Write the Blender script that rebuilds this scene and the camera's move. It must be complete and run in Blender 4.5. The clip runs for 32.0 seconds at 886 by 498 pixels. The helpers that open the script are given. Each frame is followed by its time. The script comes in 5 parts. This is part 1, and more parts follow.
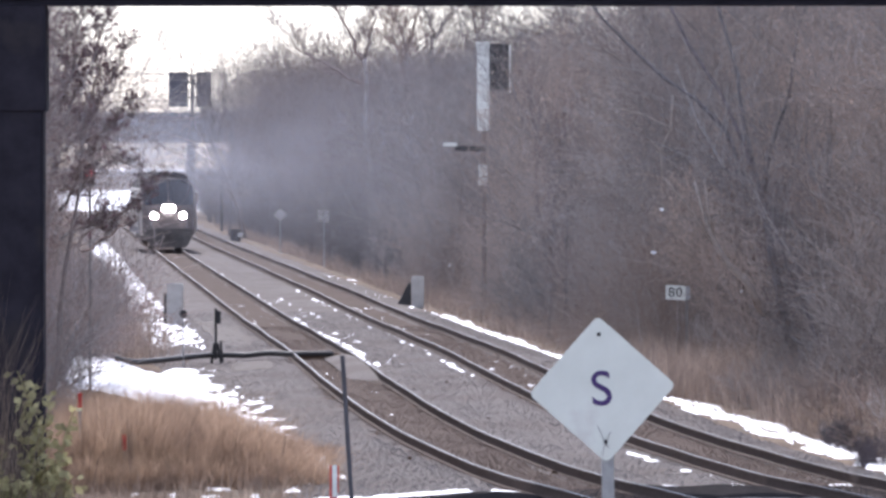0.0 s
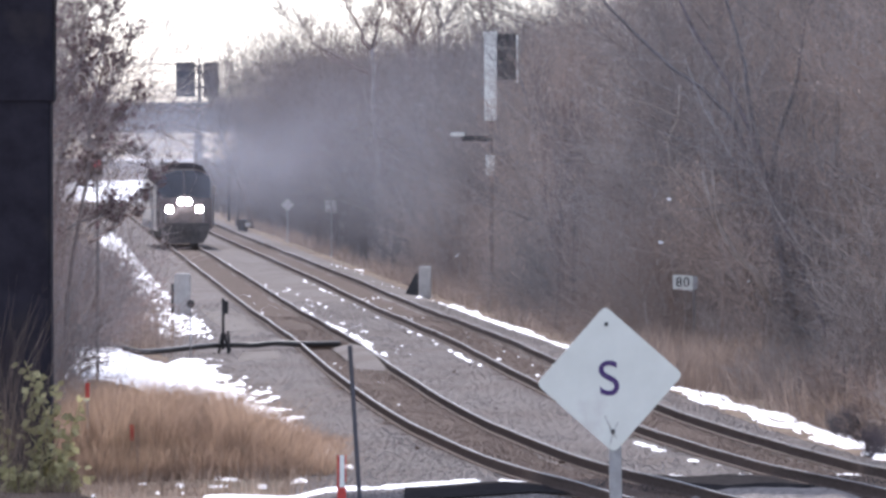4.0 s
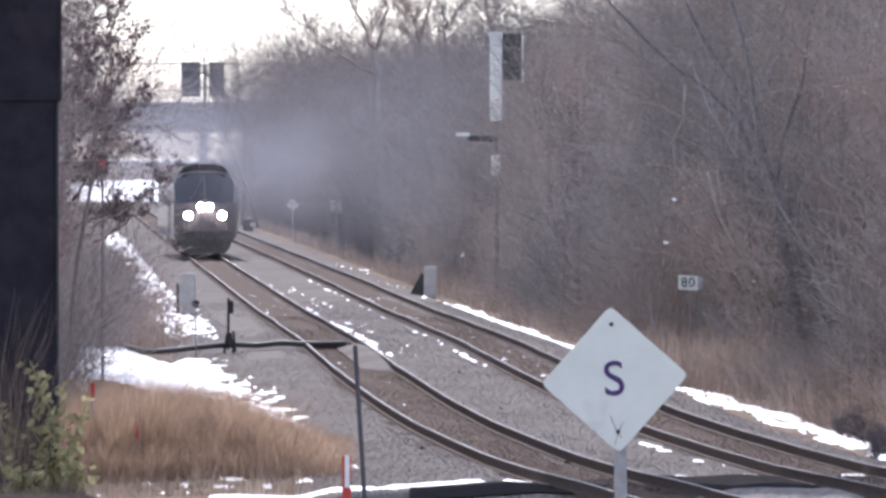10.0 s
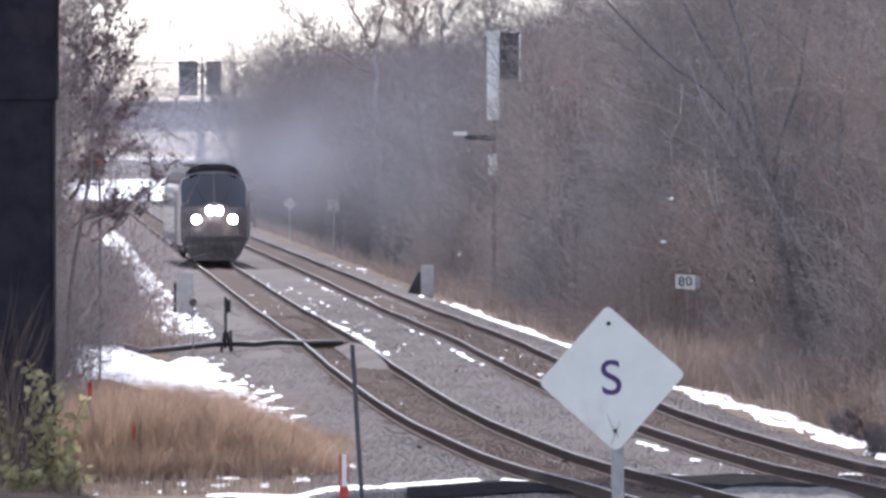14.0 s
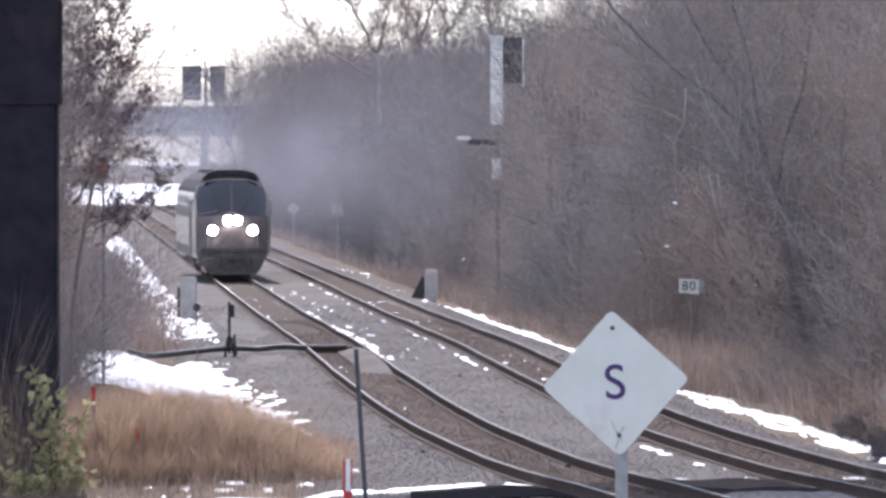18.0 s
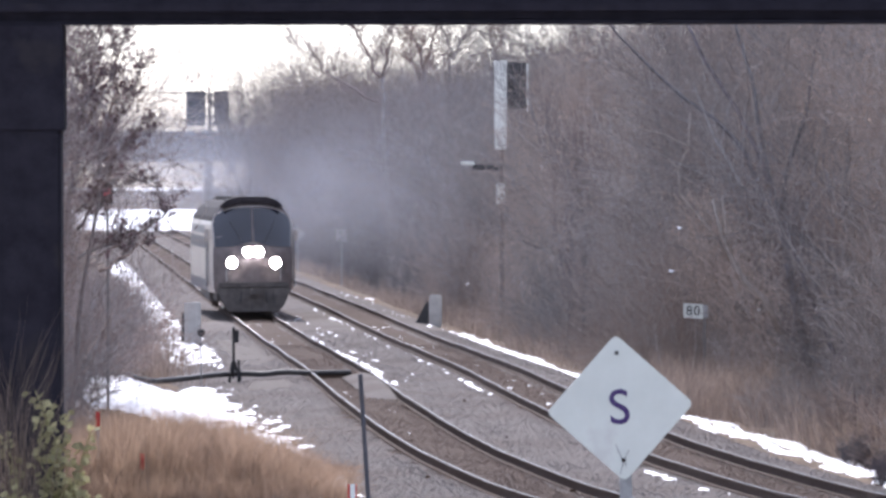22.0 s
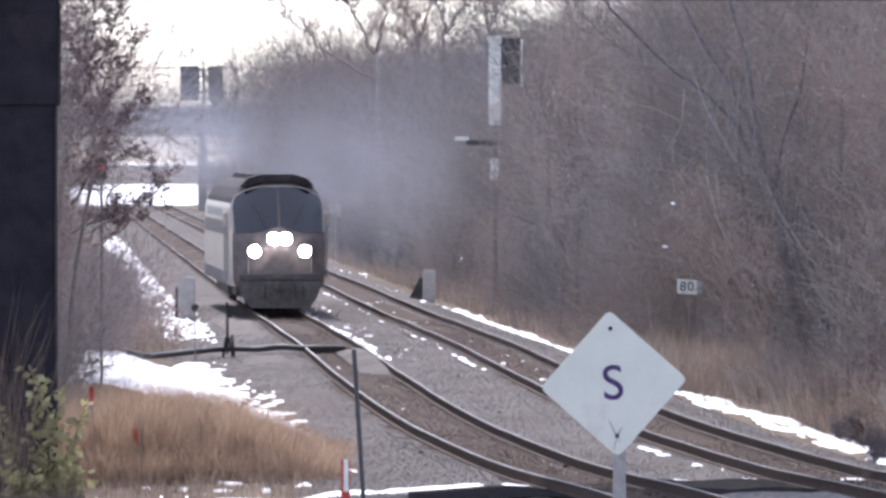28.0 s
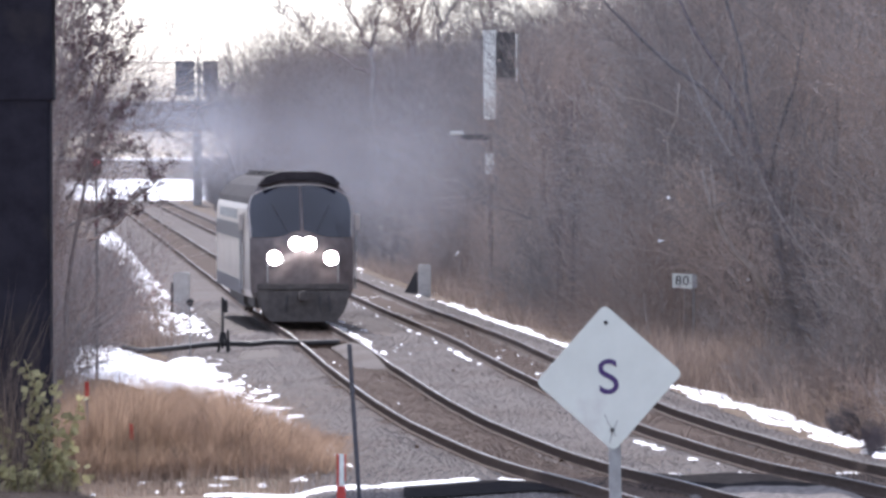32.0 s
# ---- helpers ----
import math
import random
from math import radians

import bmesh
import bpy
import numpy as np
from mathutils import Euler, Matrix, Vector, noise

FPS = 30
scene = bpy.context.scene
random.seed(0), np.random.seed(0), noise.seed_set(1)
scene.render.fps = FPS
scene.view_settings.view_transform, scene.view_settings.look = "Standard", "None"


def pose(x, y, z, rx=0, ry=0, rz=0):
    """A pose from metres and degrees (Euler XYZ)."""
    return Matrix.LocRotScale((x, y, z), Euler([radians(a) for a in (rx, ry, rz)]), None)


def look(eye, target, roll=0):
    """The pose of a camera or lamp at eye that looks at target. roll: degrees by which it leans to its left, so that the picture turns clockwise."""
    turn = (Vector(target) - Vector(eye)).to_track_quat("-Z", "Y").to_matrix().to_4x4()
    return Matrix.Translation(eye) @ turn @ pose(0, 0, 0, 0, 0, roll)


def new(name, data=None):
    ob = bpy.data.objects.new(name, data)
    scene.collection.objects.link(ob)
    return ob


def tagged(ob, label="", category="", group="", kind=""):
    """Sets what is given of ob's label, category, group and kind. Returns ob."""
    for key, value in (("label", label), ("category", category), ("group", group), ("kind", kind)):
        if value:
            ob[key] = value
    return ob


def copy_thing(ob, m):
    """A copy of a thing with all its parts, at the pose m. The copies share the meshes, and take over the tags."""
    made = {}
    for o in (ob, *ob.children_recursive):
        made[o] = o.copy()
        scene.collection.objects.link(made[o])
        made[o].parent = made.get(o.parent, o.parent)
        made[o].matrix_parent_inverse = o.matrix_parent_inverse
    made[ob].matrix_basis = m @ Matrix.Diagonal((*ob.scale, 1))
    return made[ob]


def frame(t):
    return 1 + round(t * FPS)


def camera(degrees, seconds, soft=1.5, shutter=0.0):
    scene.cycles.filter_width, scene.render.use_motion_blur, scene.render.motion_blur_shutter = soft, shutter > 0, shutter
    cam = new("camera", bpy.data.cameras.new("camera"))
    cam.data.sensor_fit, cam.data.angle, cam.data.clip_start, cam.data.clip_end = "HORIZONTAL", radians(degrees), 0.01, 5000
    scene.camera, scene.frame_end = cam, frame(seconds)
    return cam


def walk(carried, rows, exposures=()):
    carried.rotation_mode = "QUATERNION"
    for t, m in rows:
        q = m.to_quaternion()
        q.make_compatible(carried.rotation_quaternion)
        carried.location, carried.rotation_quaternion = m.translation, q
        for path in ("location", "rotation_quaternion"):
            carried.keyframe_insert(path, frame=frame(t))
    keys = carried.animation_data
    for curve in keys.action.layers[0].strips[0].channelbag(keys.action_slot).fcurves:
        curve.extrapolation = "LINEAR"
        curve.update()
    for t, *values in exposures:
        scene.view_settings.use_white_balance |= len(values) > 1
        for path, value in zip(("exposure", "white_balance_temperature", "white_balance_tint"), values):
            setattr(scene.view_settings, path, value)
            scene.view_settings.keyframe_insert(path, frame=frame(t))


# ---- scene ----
cam = camera(7.848, 32.0, soft=3.0)

# The camera stands on a rise beside the line, five metres over the rails, with a long lens that wanders slightly.
def aim(tilt, turn, roll):
    return pose(0, 0, 5.0, 90 + tilt, 0, turn) @ pose(0, 0, 0, 0, 0, roll)


walk(cam, [
    (0.0, aim(-0.7851, -0.1190, -0.041)),
    (0.5, aim(-0.7977, -0.1102, -0.054)),
    (1.0, aim(-0.8102, -0.1026, -0.061)),
    (1.5, aim(-0.8215, -0.0946, -0.058)),
    (2.0, aim(-0.8326, -0.0859, -0.049)),
    (2.5, aim(-0.8443, -0.0782, -0.042)),
    (3.0, aim(-0.8551, -0.0708, -0.045)),
    (3.5, aim(-0.8656, -0.0627, -0.059)),
    (5.5, aim(-0.8858, -0.0357, -0.070)),
    (6.0, aim(-0.8856, -0.0290, -0.071)),
    (6.5, aim(-0.8829, -0.0221, -0.068)),
    (7.0, aim(-0.8785, -0.0148, -0.065)),
    (7.5, aim(-0.8740, -0.0073, -0.055)),
    (8.0, aim(-0.8714, -0.0014, -0.036)),
    (8.5, aim(-0.8714, 0.0003, -0.018)),
    (9.0, aim(-0.8722, -0.0011, -0.010)),
    (9.5, aim(-0.8728, -0.0041, -0.013)),
    (10.0, aim(-0.8737, -0.0073, -0.022)),
    (10.5, aim(-0.8754, -0.0105, -0.029)),
    (11.0, aim(-0.8778, -0.0144, -0.032)),
    (11.5, aim(-0.8801, -0.0181, -0.031)),
    (12.0, aim(-0.8813, -0.0214, -0.026)),
    (12.5, aim(-0.8819, -0.0241, -0.021)),
    (13.0, aim(-0.8827, -0.0269, -0.017)),
    (13.5, aim(-0.8833, -0.0300, -0.013)),
    (14.0, aim(-0.8822, -0.0318, -0.002)),
    (14.5, aim(-0.8800, -0.0326, 0.012)),
    (16.5, aim(-0.8693, -0.0168, 0.018)),
    (17.0, aim(-0.8622, -0.0099, 0.009)),
    (17.5, aim(-0.8526, -0.0038, -0.015)),
    (18.0, aim(-0.8414, 0.0006, -0.044)),
    (18.5, aim(-0.8286, 0.0041, -0.068)),
    (19.0, aim(-0.8146, 0.0068, -0.081)),
    (19.5, aim(-0.7983, 0.0091, -0.091)),
    (20.0, aim(-0.7736, 0.0126, -0.100)),
    (20.5, aim(-0.7368, 0.0177, -0.105)),
    (21.0, aim(-0.6899, 0.0242, -0.106)),
    (21.5, aim(-0.6446, 0.0313, -0.108)),
    (22.0, aim(-0.6190, 0.0378, -0.106)),
    (22.5, aim(-0.6201, 0.0436, -0.090)),
    (23.0, aim(-0.6377, 0.0473, -0.065)),
    (23.5, aim(-0.6603, 0.0488, -0.043)),
    (24.0, aim(-0.6846, 0.0488, -0.036)),
    (24.5, aim(-0.7083, 0.0481, -0.039)),
    (25.0, aim(-0.7288, 0.0477, -0.039)),
    (25.5, aim(-0.7458, 0.0477, -0.029)),
    (27.5, aim(-0.8218, -0.0015, -0.015)),
    (28.0, aim(-0.8375, -0.0167, -0.013)),
    (28.5, aim(-0.8536, -0.0308, -0.023)),
    (29.0, aim(-0.8659, -0.0425, -0.037)),
    (29.5, aim(-0.8739, -0.0496, -0.048)),
    (30.0, aim(-0.8792, -0.0523, -0.054)),
    (30.5, aim(-0.8825, -0.0542, -0.060)),
    (31.0, aim(-0.8850, -0.0573, -0.070)),
    (31.5, aim(-0.8862, -0.0594, -0.086)),
    (32.0, aim(-0.8863, -0.0590, -0.106)),
], exposures=[(0.0, 0.82, 5950, 18), (32.0, 0.82, 5950, 18)])

# ---- light ----
SUN_UP, SUN_SIDE = 40.0, -9.0   # height, and degrees clockwise from straight ahead
world = bpy.data.worlds.new("sky")
scene.world = world
world.use_nodes = True
wn = world.node_tree
sky = wn.nodes.new("ShaderNodeTexSky")
sky.sky_type = "NISHITA"
sky.sun_disc = False
sky.sun_elevation, sky.sun_rotation = radians(SUN_UP), radians(SUN_SIDE)
sky.air_density, sky.dust_density, sky.ozone_density = 1.0, 0.5, 3.0
veil = wn.nodes.new("ShaderNodeMix")       # thin high cloud over the whole sky
veil.data_type = "RGBA"
veil.inputs[0].default_value = 0.45
veil.inputs[7].default_value = (7.0, 7.2, 7.6, 1)
wn.links.new(sky.outputs[0], veil.inputs[6])
wn.links.new(veil.outputs[2], wn.nodes["Background"].inputs[0])
wn.nodes["Background"].inputs[1].default_value = 0.135
sun = new("sun", bpy.data.lights.new("sun", "SUN"))
sun.data.energy, sun.data.angle, sun.data.color = 4.0, radians(0.6), (1.0, 0.95, 0.88)
a = radians(SUN_SIDE)
sun.matrix_basis = look((200 * math.sin(a), 200 * math.cos(a), 200 * math.tan(radians(SUN_UP))), (0, 0, 0))


# ---- materials ----
def mat(name, dark, light, scale=4.0, rough=0.8, bump=0.0, metal=0.0, fine=0.0, blotch=None, blotch_scale=0.5, blotch_cut=0.55,
        vary=0.0, spec=0.5, space="Object", stretch=(1, 1, 1), island=0.0, thin=0.0):
    """Two colours by noise, a third one in blotches, bump, and shade by thing or by piece."""
    m = bpy.data.materials.new(name)
    m.use_nodes = True
    nt = m.node_tree
    b = nt.nodes["Principled BSDF"]
    n = nt.nodes.new
    tc = n("ShaderNodeTexCoord")
    mp = n("ShaderNodeMapping")
    mp.inputs["Scale"].default_value = stretch
    nt.links.new(tc.outputs[space], mp.inputs["Vector"])
    tex = n("ShaderNodeTexNoise")
    tex.inputs["Scale"].default_value, tex.inputs["Detail"].default_value, tex.inputs["Roughness"].default_value = scale, 8, 0.65
    nt.links.new(mp.outputs[0], tex.inputs["Vector"])
    ramp = n("ShaderNodeValToRGB")
    ramp.color_ramp.elements[0].position, ramp.color_ramp.elements[1].position = 0.32, 0.68
    ramp.color_ramp.elements[0].color, ramp.color_ramp.elements[1].color = (*dark, 1), (*light, 1)
    nt.links.new(tex.outputs[0], ramp.inputs[0])
    out = ramp.outputs[0]
    if blotch:
        t2 = n("ShaderNodeTexNoise")
        t2.inputs["Scale"].default_value, t2.inputs["Detail"].default_value = blotch_scale, 6
        nt.links.new(mp.outputs[0], t2.inputs["Vector"])
        r2 = n("ShaderNodeValToRGB")
        r2.color_ramp.elements[0].position, r2.color_ramp.elements[1].position = blotch_cut, blotch_cut + 0.1
        nt.links.new(t2.outputs[0], r2.inputs[0])
        mx = n("ShaderNodeMix")
        mx.data_type = "RGBA"
        nt.links.new(r2.outputs[0], mx.inputs[0])
        nt.links.new(out, mx.inputs[6])
        mx.inputs[7].default_value = (*blotch, 1)
        out = mx.outputs[2]
    if vary or island:
        hs = n("ShaderNodeHueSaturation")
        mr = n("ShaderNodeMapRange")
        amount = vary or island
        mr.inputs["To Min"].default_value, mr.inputs["To Max"].default_value = 1 - amount, 1 + amount
        if vary:
            info = n("ShaderNodeObjectInfo")
            nt.links.new(info.outputs["Random"], mr.inputs["Value"])
            turn = n("ShaderNodeMath")
            turn.operation = "FRACT"
            times = n("ShaderNodeMath")
            times.operation = "MULTIPLY"
            times.inputs[1].default_value = 7.3
            nt.links.new(info.outputs["Random"], times.inputs[0])
            nt.links.new(times.outputs[0], turn.inputs[0])
            sr = n("ShaderNodeMapRange")
            sr.inputs["To Min"].default_value, sr.inputs["To Max"].default_value = 0.4, 1.5
            nt.links.new(turn.outputs[0], sr.inputs["Value"])
            nt.links.new(sr.outputs[0], hs.inputs["Saturation"])
        else:
            nt.links.new(n("ShaderNodeNewGeometry").outputs["Random Per Island"], mr.inputs["Value"])
        nt.links.new(mr.outputs[0], hs.inputs["Value"])
        nt.links.new(out, hs.inputs["Color"])
        out = hs.outputs[0]
    nt.links.new(out, b.inputs["Base Color"])
    b.inputs["Roughness"].default_value, b.inputs["Metallic"].default_value = rough, metal
    b.inputs["Specular IOR Level"].default_value = spec
    if bump:
        bt = n("ShaderNodeTexNoise")
        bt.inputs["Scale"].default_value, bt.inputs["Detail"].default_value = fine or scale * 4, 6
        nt.links.new(mp.outputs[0], bt.inputs["Vector"])
        bp = n("ShaderNodeBump")
        bp.inputs["Strength"].default_value, bp.inputs["Distance"].default_value = bump, 0.05
        nt.links.new(bt.outputs[0], bp.inputs["Height"])
        nt.links.new(bp.outputs[0], b.inputs["Normal"])
    if thin:   # light comes through blades and leaves
        tl = n("ShaderNodeBsdfTranslucent")
        nt.links.new(out, tl.inputs["Color"])
        ms = n("ShaderNodeMixShader")
        ms.inputs[0].default_value = thin
        nt.links.new(b.outputs[0], ms.inputs[1])
        nt.links.new(tl.outputs[0], ms.inputs[2])
        nt.links.new(ms.outputs[0], nt.nodes["Material Output"].inputs["Surface"])
    return m


def glow(name, colour, strength):
    m = bpy.data.materials.new(name)
    m.use_nodes = True
    b = m.node_tree.nodes["Principled BSDF"]
    b.inputs["Base Color"].default_value = (*colour, 1)
    b.inputs["Emission Color"].default_value = (*colour, 1)
    b.inputs["Emission Strength"].default_value = strength
    return m


M_EARTH = mat("frozen_earth", (0.09, 0.065, 0.05), (0.2, 0.15, 0.11), 0.8, 0.95, 0.8, fine=9, blotch=(0.13, 0.115, 0.09), blotch_scale=0.15, spec=0.08)
M_FIELD = mat("snow_field", (0.7, 0.71, 0.74), (0.86, 0.87, 0.9), 0.02, 0.7)
M_BALLAST = mat("ballast", (0.1, 0.088, 0.081), (0.19, 0.169, 0.158), 16, 0.95, 0.1, fine=40, blotch=(0.125, 0.107, 0.097), blotch_scale=0.3, blotch_cut=0.48, spec=0.03)
M_STAINED = mat("stained_ballast", (0.058, 0.042, 0.034), (0.115, 0.086, 0.071), 9, 0.95, 0.3, fine=22, blotch=(0.077, 0.057, 0.046), blotch_scale=0.5, blotch_cut=0.5, spec=0.05)
M_OILY = mat("oily_ballast", (0.04, 0.03, 0.025), (0.085, 0.066, 0.055), 6, 0.85, 0.2, spec=0.15)
M_BROWNSTONE = mat("stained_stone", (0.13, 0.095, 0.077), (0.24, 0.18, 0.148), 5, 0.95, island=0.45, spec=0.05)
M_STONE = mat("ballast_stone", (0.16, 0.142, 0.132), (0.3, 0.27, 0.254), 5, 0.95, island=0.55, spec=0.05)
M_TIE = mat("creosoted_tie", (0.05, 0.035, 0.028), (0.16, 0.12, 0.095), 6, 0.85, 0.5, stretch=(1, 4, 4), vary=0.3, spec=0.08)
M_RUST = mat("rail_rust", (0.06, 0.043, 0.036), (0.125, 0.093, 0.078), 14, 0.9, 0.3, spec=0.08)
M_RAILTOP = mat("polished_rail", (0.04, 0.037, 0.035), (0.085, 0.078, 0.073), 3, 0.3, metal=1.0)
M_SNOW = mat("old_snow", (0.78, 0.79, 0.82), (0.9, 0.9, 0.92), 6, 0.6, 0.5, fine=14)
M_BARK = mat("bare_bark", (0.18, 0.157, 0.146), (0.33, 0.293, 0.275), 7, 0.9, vary=0.3, spec=0.08)
M_RED_BARK = mat("reddish_bark", (0.25, 0.212, 0.192), (0.43, 0.372, 0.34), 7, 0.9, vary=0.3, spec=0.08)
M_DITCHBARK = mat("brown_bark", (0.2, 0.165, 0.155), (0.36, 0.305, 0.285), 7, 0.9, vary=0.3, spec=0.08)
M_MIDBARK = mat("grey_bark", (0.1, 0.09, 0.095), (0.22, 0.2, 0.21), 7, 0.9, vary=0.25, spec=0.08)
M_DARKBARK = mat("dark_bark", (0.05, 0.042, 0.042), (0.12, 0.1, 0.1), 7, 0.9, vary=0.25, spec=0.08)
M_PALE = mat("pale_bark", (0.26, 0.222, 0.195), (0.44, 0.385, 0.345), 5, 0.9, 0.4)
M_THATCH = mat("dry_grass", (0.27, 0.185, 0.13), (0.47, 0.34, 0.245), 1.6, 0.9, island=0.45, blotch=(0.22, 0.155, 0.118), blotch_scale=0.9, blotch_cut=0.5, thin=0.55, spec=0.08)
M_WEED = mat("dead_weed", (0.22, 0.165, 0.128), (0.38, 0.295, 0.23), 0.6, 0.9, island=0.45, thin=0.4, spec=0.08, blotch=(0.18, 0.14, 0.12), blotch_scale=0.55, blotch_cut=0.5)
M_GREYWEED = mat("grey_dead_weed", (0.19, 0.15, 0.13), (0.34, 0.275, 0.235), 0.6, 0.9, island=0.4, thin=0.35, spec=0.08)
M_LEAF = mat("dead_leaf", (0.085, 0.05, 0.06), (0.17, 0.105, 0.115), 3, 0.8, island=0.4, thin=0.35)
M_OAK = mat("russet_leaf", (0.31, 0.25, 0.215), (0.48, 0.395, 0.345), 0.6, 0.85, island=0.35, thin=0.5, spec=0.1)
M_BROWNLEAF = mat("dark_brown_leaf", (0.14, 0.105, 0.09), (0.24, 0.185, 0.16), 0.6, 0.85, island=0.35, thin=0.3, spec=0.1)
M_GREEN = mat("withered_green_leaf", (0.3, 0.27, 0.13), (0.55, 0.5, 0.27), 9, 0.7, island=0.35, thin=0.5)
M_DARKSTEEL = mat("dark_painted_steel", (0.014, 0.012, 0.018), (0.028, 0.025, 0.034), 2, 0.9, 0.2, blotch=(0.03, 0.026, 0.03), blotch_scale=1.2, blotch_cut=0.6, spec=0.2)
# Asphalt made near black: the bridge's shadow is put into its colour.
M_SHADOW_ASPHALT = mat("bridge_shadow_asphalt", (0.022, 0.02, 0.021), (0.045, 0.042, 0.042), 5, 0.9, 0.4, fine=30, spec=0.0)
M_CONCRETE_DULLWHITE = mat("weathered_concrete_and_dulled_white", (0.42, 0.4, 0.37), (0.62, 0.6, 0.56), 3, 0.9, 0.4, blotch=(0.33, 0.31, 0.285), blotch_scale=1.1)
M_FARBRIDGE = mat("bridge_concrete", (0.27, 0.26, 0.26), (0.42, 0.41, 0.4), 0.4, 0.9, 0.3, blotch=(0.22, 0.21, 0.21), blotch_scale=0.3)
M_GREY = mat("galvanised_steel", (0.25, 0.255, 0.26), (0.42, 0.425, 0.43), 6, 0.55, 0.1, metal=0.6)
M_POST = mat("dark_steel_post", (0.045, 0.043, 0.05), (0.09, 0.086, 0.098), 6, 0.7, 0.1)
M_DULLPOST = mat("weathered_steel_post", (0.14, 0.13, 0.125), (0.24, 0.225, 0.215), 6, 0.8, 0.1)
M_BLACK = mat("black_painted_metal", (0.012, 0.012, 0.014), (0.035, 0.034, 0.036), 5, 0.6, 0.2)
M_WHITE = mat("white_enamel", (0.6, 0.63, 0.58), (0.7, 0.73, 0.68), 2, 0.5, blotch=(0.58, 0.58, 0.55), blotch_scale=2.2, blotch_cut=0.6)
M_PURPLE = mat("dark_violet_paint", (0.045, 0.02, 0.11), (0.06, 0.03, 0.14), 6, 0.6)
M_OLDWHITE = mat("peeling_white_paint", (0.72, 0.74, 0.68), (0.88, 0.89, 0.84), 5, 0.7, 0.3, blotch=(0.45, 0.42, 0.37), blotch_scale=1.4, blotch_cut=0.66)
M_RED = mat("red_paint", (0.4, 0.03, 0.025), (0.6, 0.07, 0.05), 5, 0.6)
M_RUBBER = mat("black_rubber_hose", (0.02, 0.019, 0.02), (0.05, 0.047, 0.047), 5, 0.6, 0.2)
M_SIGNBACK = mat("grey_sign_back", (0.06, 0.06, 0.075), (0.11, 0.11, 0.13), 1, 0.6)
M_SILVER = mat("brushed_silver_body", (0.4, 0.36, 0.33), (0.56, 0.51, 0.47), 1.5, 0.4, metal=0.3, blotch=(0.42, 0.38, 0.345), blotch_scale=0.8, blotch_cut=0.6)
M_NAVY = mat("dark_blue_stripe", (0.015, 0.02, 0.045), (0.03, 0.035, 0.065), 2, 0.4)
M_ROOF = mat("sooty_roof", (0.018, 0.016, 0.02), (0.05, 0.044, 0.047), 2.5, 0.85, 0.2, spec=0.1)
M_NOSE = mat("grimy_grey_nose", (0.1, 0.082, 0.078), (0.18, 0.15, 0.143), 2.5, 0.6, 0.1, spec=0.4, blotch=(0.11, 0.09, 0.084), blotch_scale=1.5)
M_GRAVEL = mat("pale_gravel", (0.13, 0.115, 0.105), (0.3, 0.27, 0.25), 9, 0.95, 0.9, fine=20, spec=0.08)
M_PLOW = mat("road_grime_steel", (0.06, 0.053, 0.05), (0.13, 0.115, 0.105), 4, 0.8, 0.3)
M_GLASS = mat("tinted_windshield", (0.006, 0.007, 0.012), (0.012, 0.013, 0.022), 2, 0.06, spec=0.75)
def smoke_haze_material(name, colour, density):
    """Thin smoke, or painted air haze, on a shell: most of the light passes, less of it through the middle, uneven by
    noise.
    """
    m = bpy.data.materials.new(name)
    m.use_nodes = True
    nt = m.node_tree
    n = nt.nodes.new
    tc = n("ShaderNodeTexCoord")
    flat = n("ShaderNodeVectorMath")
    flat.operation = "MULTIPLY"
    flat.inputs[1].default_value = (1, 0, 1)
    nt.links.new(tc.outputs["Object"], flat.inputs[0])
    ln = n("ShaderNodeVectorMath")
    ln.operation = "LENGTH"
    nt.links.new(flat.outputs[0], ln.inputs[0])
    rim = n("ShaderNodeMapRange")
    rim.interpolation_type = "SMOOTHSTEP"
    rim.inputs["From Min"].default_value, rim.inputs["From Max"].default_value = 0.98, 0.1
    rim.inputs["To Min"].default_value, rim.inputs["To Max"].default_value = 0.0, density
    nt.links.new(ln.outputs["Value"], rim.inputs["Value"])
    tex = n("ShaderNodeTexNoise")
    tex.inputs["Scale"].default_value, tex.inputs["Detail"].default_value = 2.2, 3
    nt.links.new(tc.outputs["Object"], tex.inputs["Vector"])
    amt = n("ShaderNodeMath")
    amt.operation = "MULTIPLY"
    nt.links.new(rim.outputs[0], amt.inputs[0])
    nt.links.new(tex.outputs[0], amt.inputs[1])
    df, tl, tr, half, ms = n("ShaderNodeBsdfDiffuse"), n("ShaderNodeBsdfTranslucent"), n("ShaderNodeBsdfTransparent"), n("ShaderNodeMixShader"), n("ShaderNodeMixShader")
    df.inputs[0].default_value = tl.inputs[0].default_value = (*colour, 1)
    nt.links.new(df.outputs[0], half.inputs[1])
    nt.links.new(tl.outputs[0], half.inputs[2])
    nt.links.new(amt.outputs[0], ms.inputs[0])
    nt.links.new(tr.outputs[0], ms.inputs[1])
    nt.links.new(half.outputs[0], ms.inputs[2])
    nt.links.new(ms.outputs[0], nt.nodes["Material Output"].inputs["Surface"])
    return m


M_SMOKE = smoke_haze_material("thin_exhaust_smoke", (0.3, 0.305, 0.34), 0.68)
# Two see-through colours that paint the haze of the air.
M_HAZE = smoke_haze_material("painted_air_haze", (0.29, 0.295, 0.335), 0.48)
M_THINHAZE = smoke_haze_material("thin_painted_air_haze", (0.29, 0.29, 0.32), 0.22)
M_LAMP = glow("lit_headlight", (1.0, 0.95, 0.88), 60)
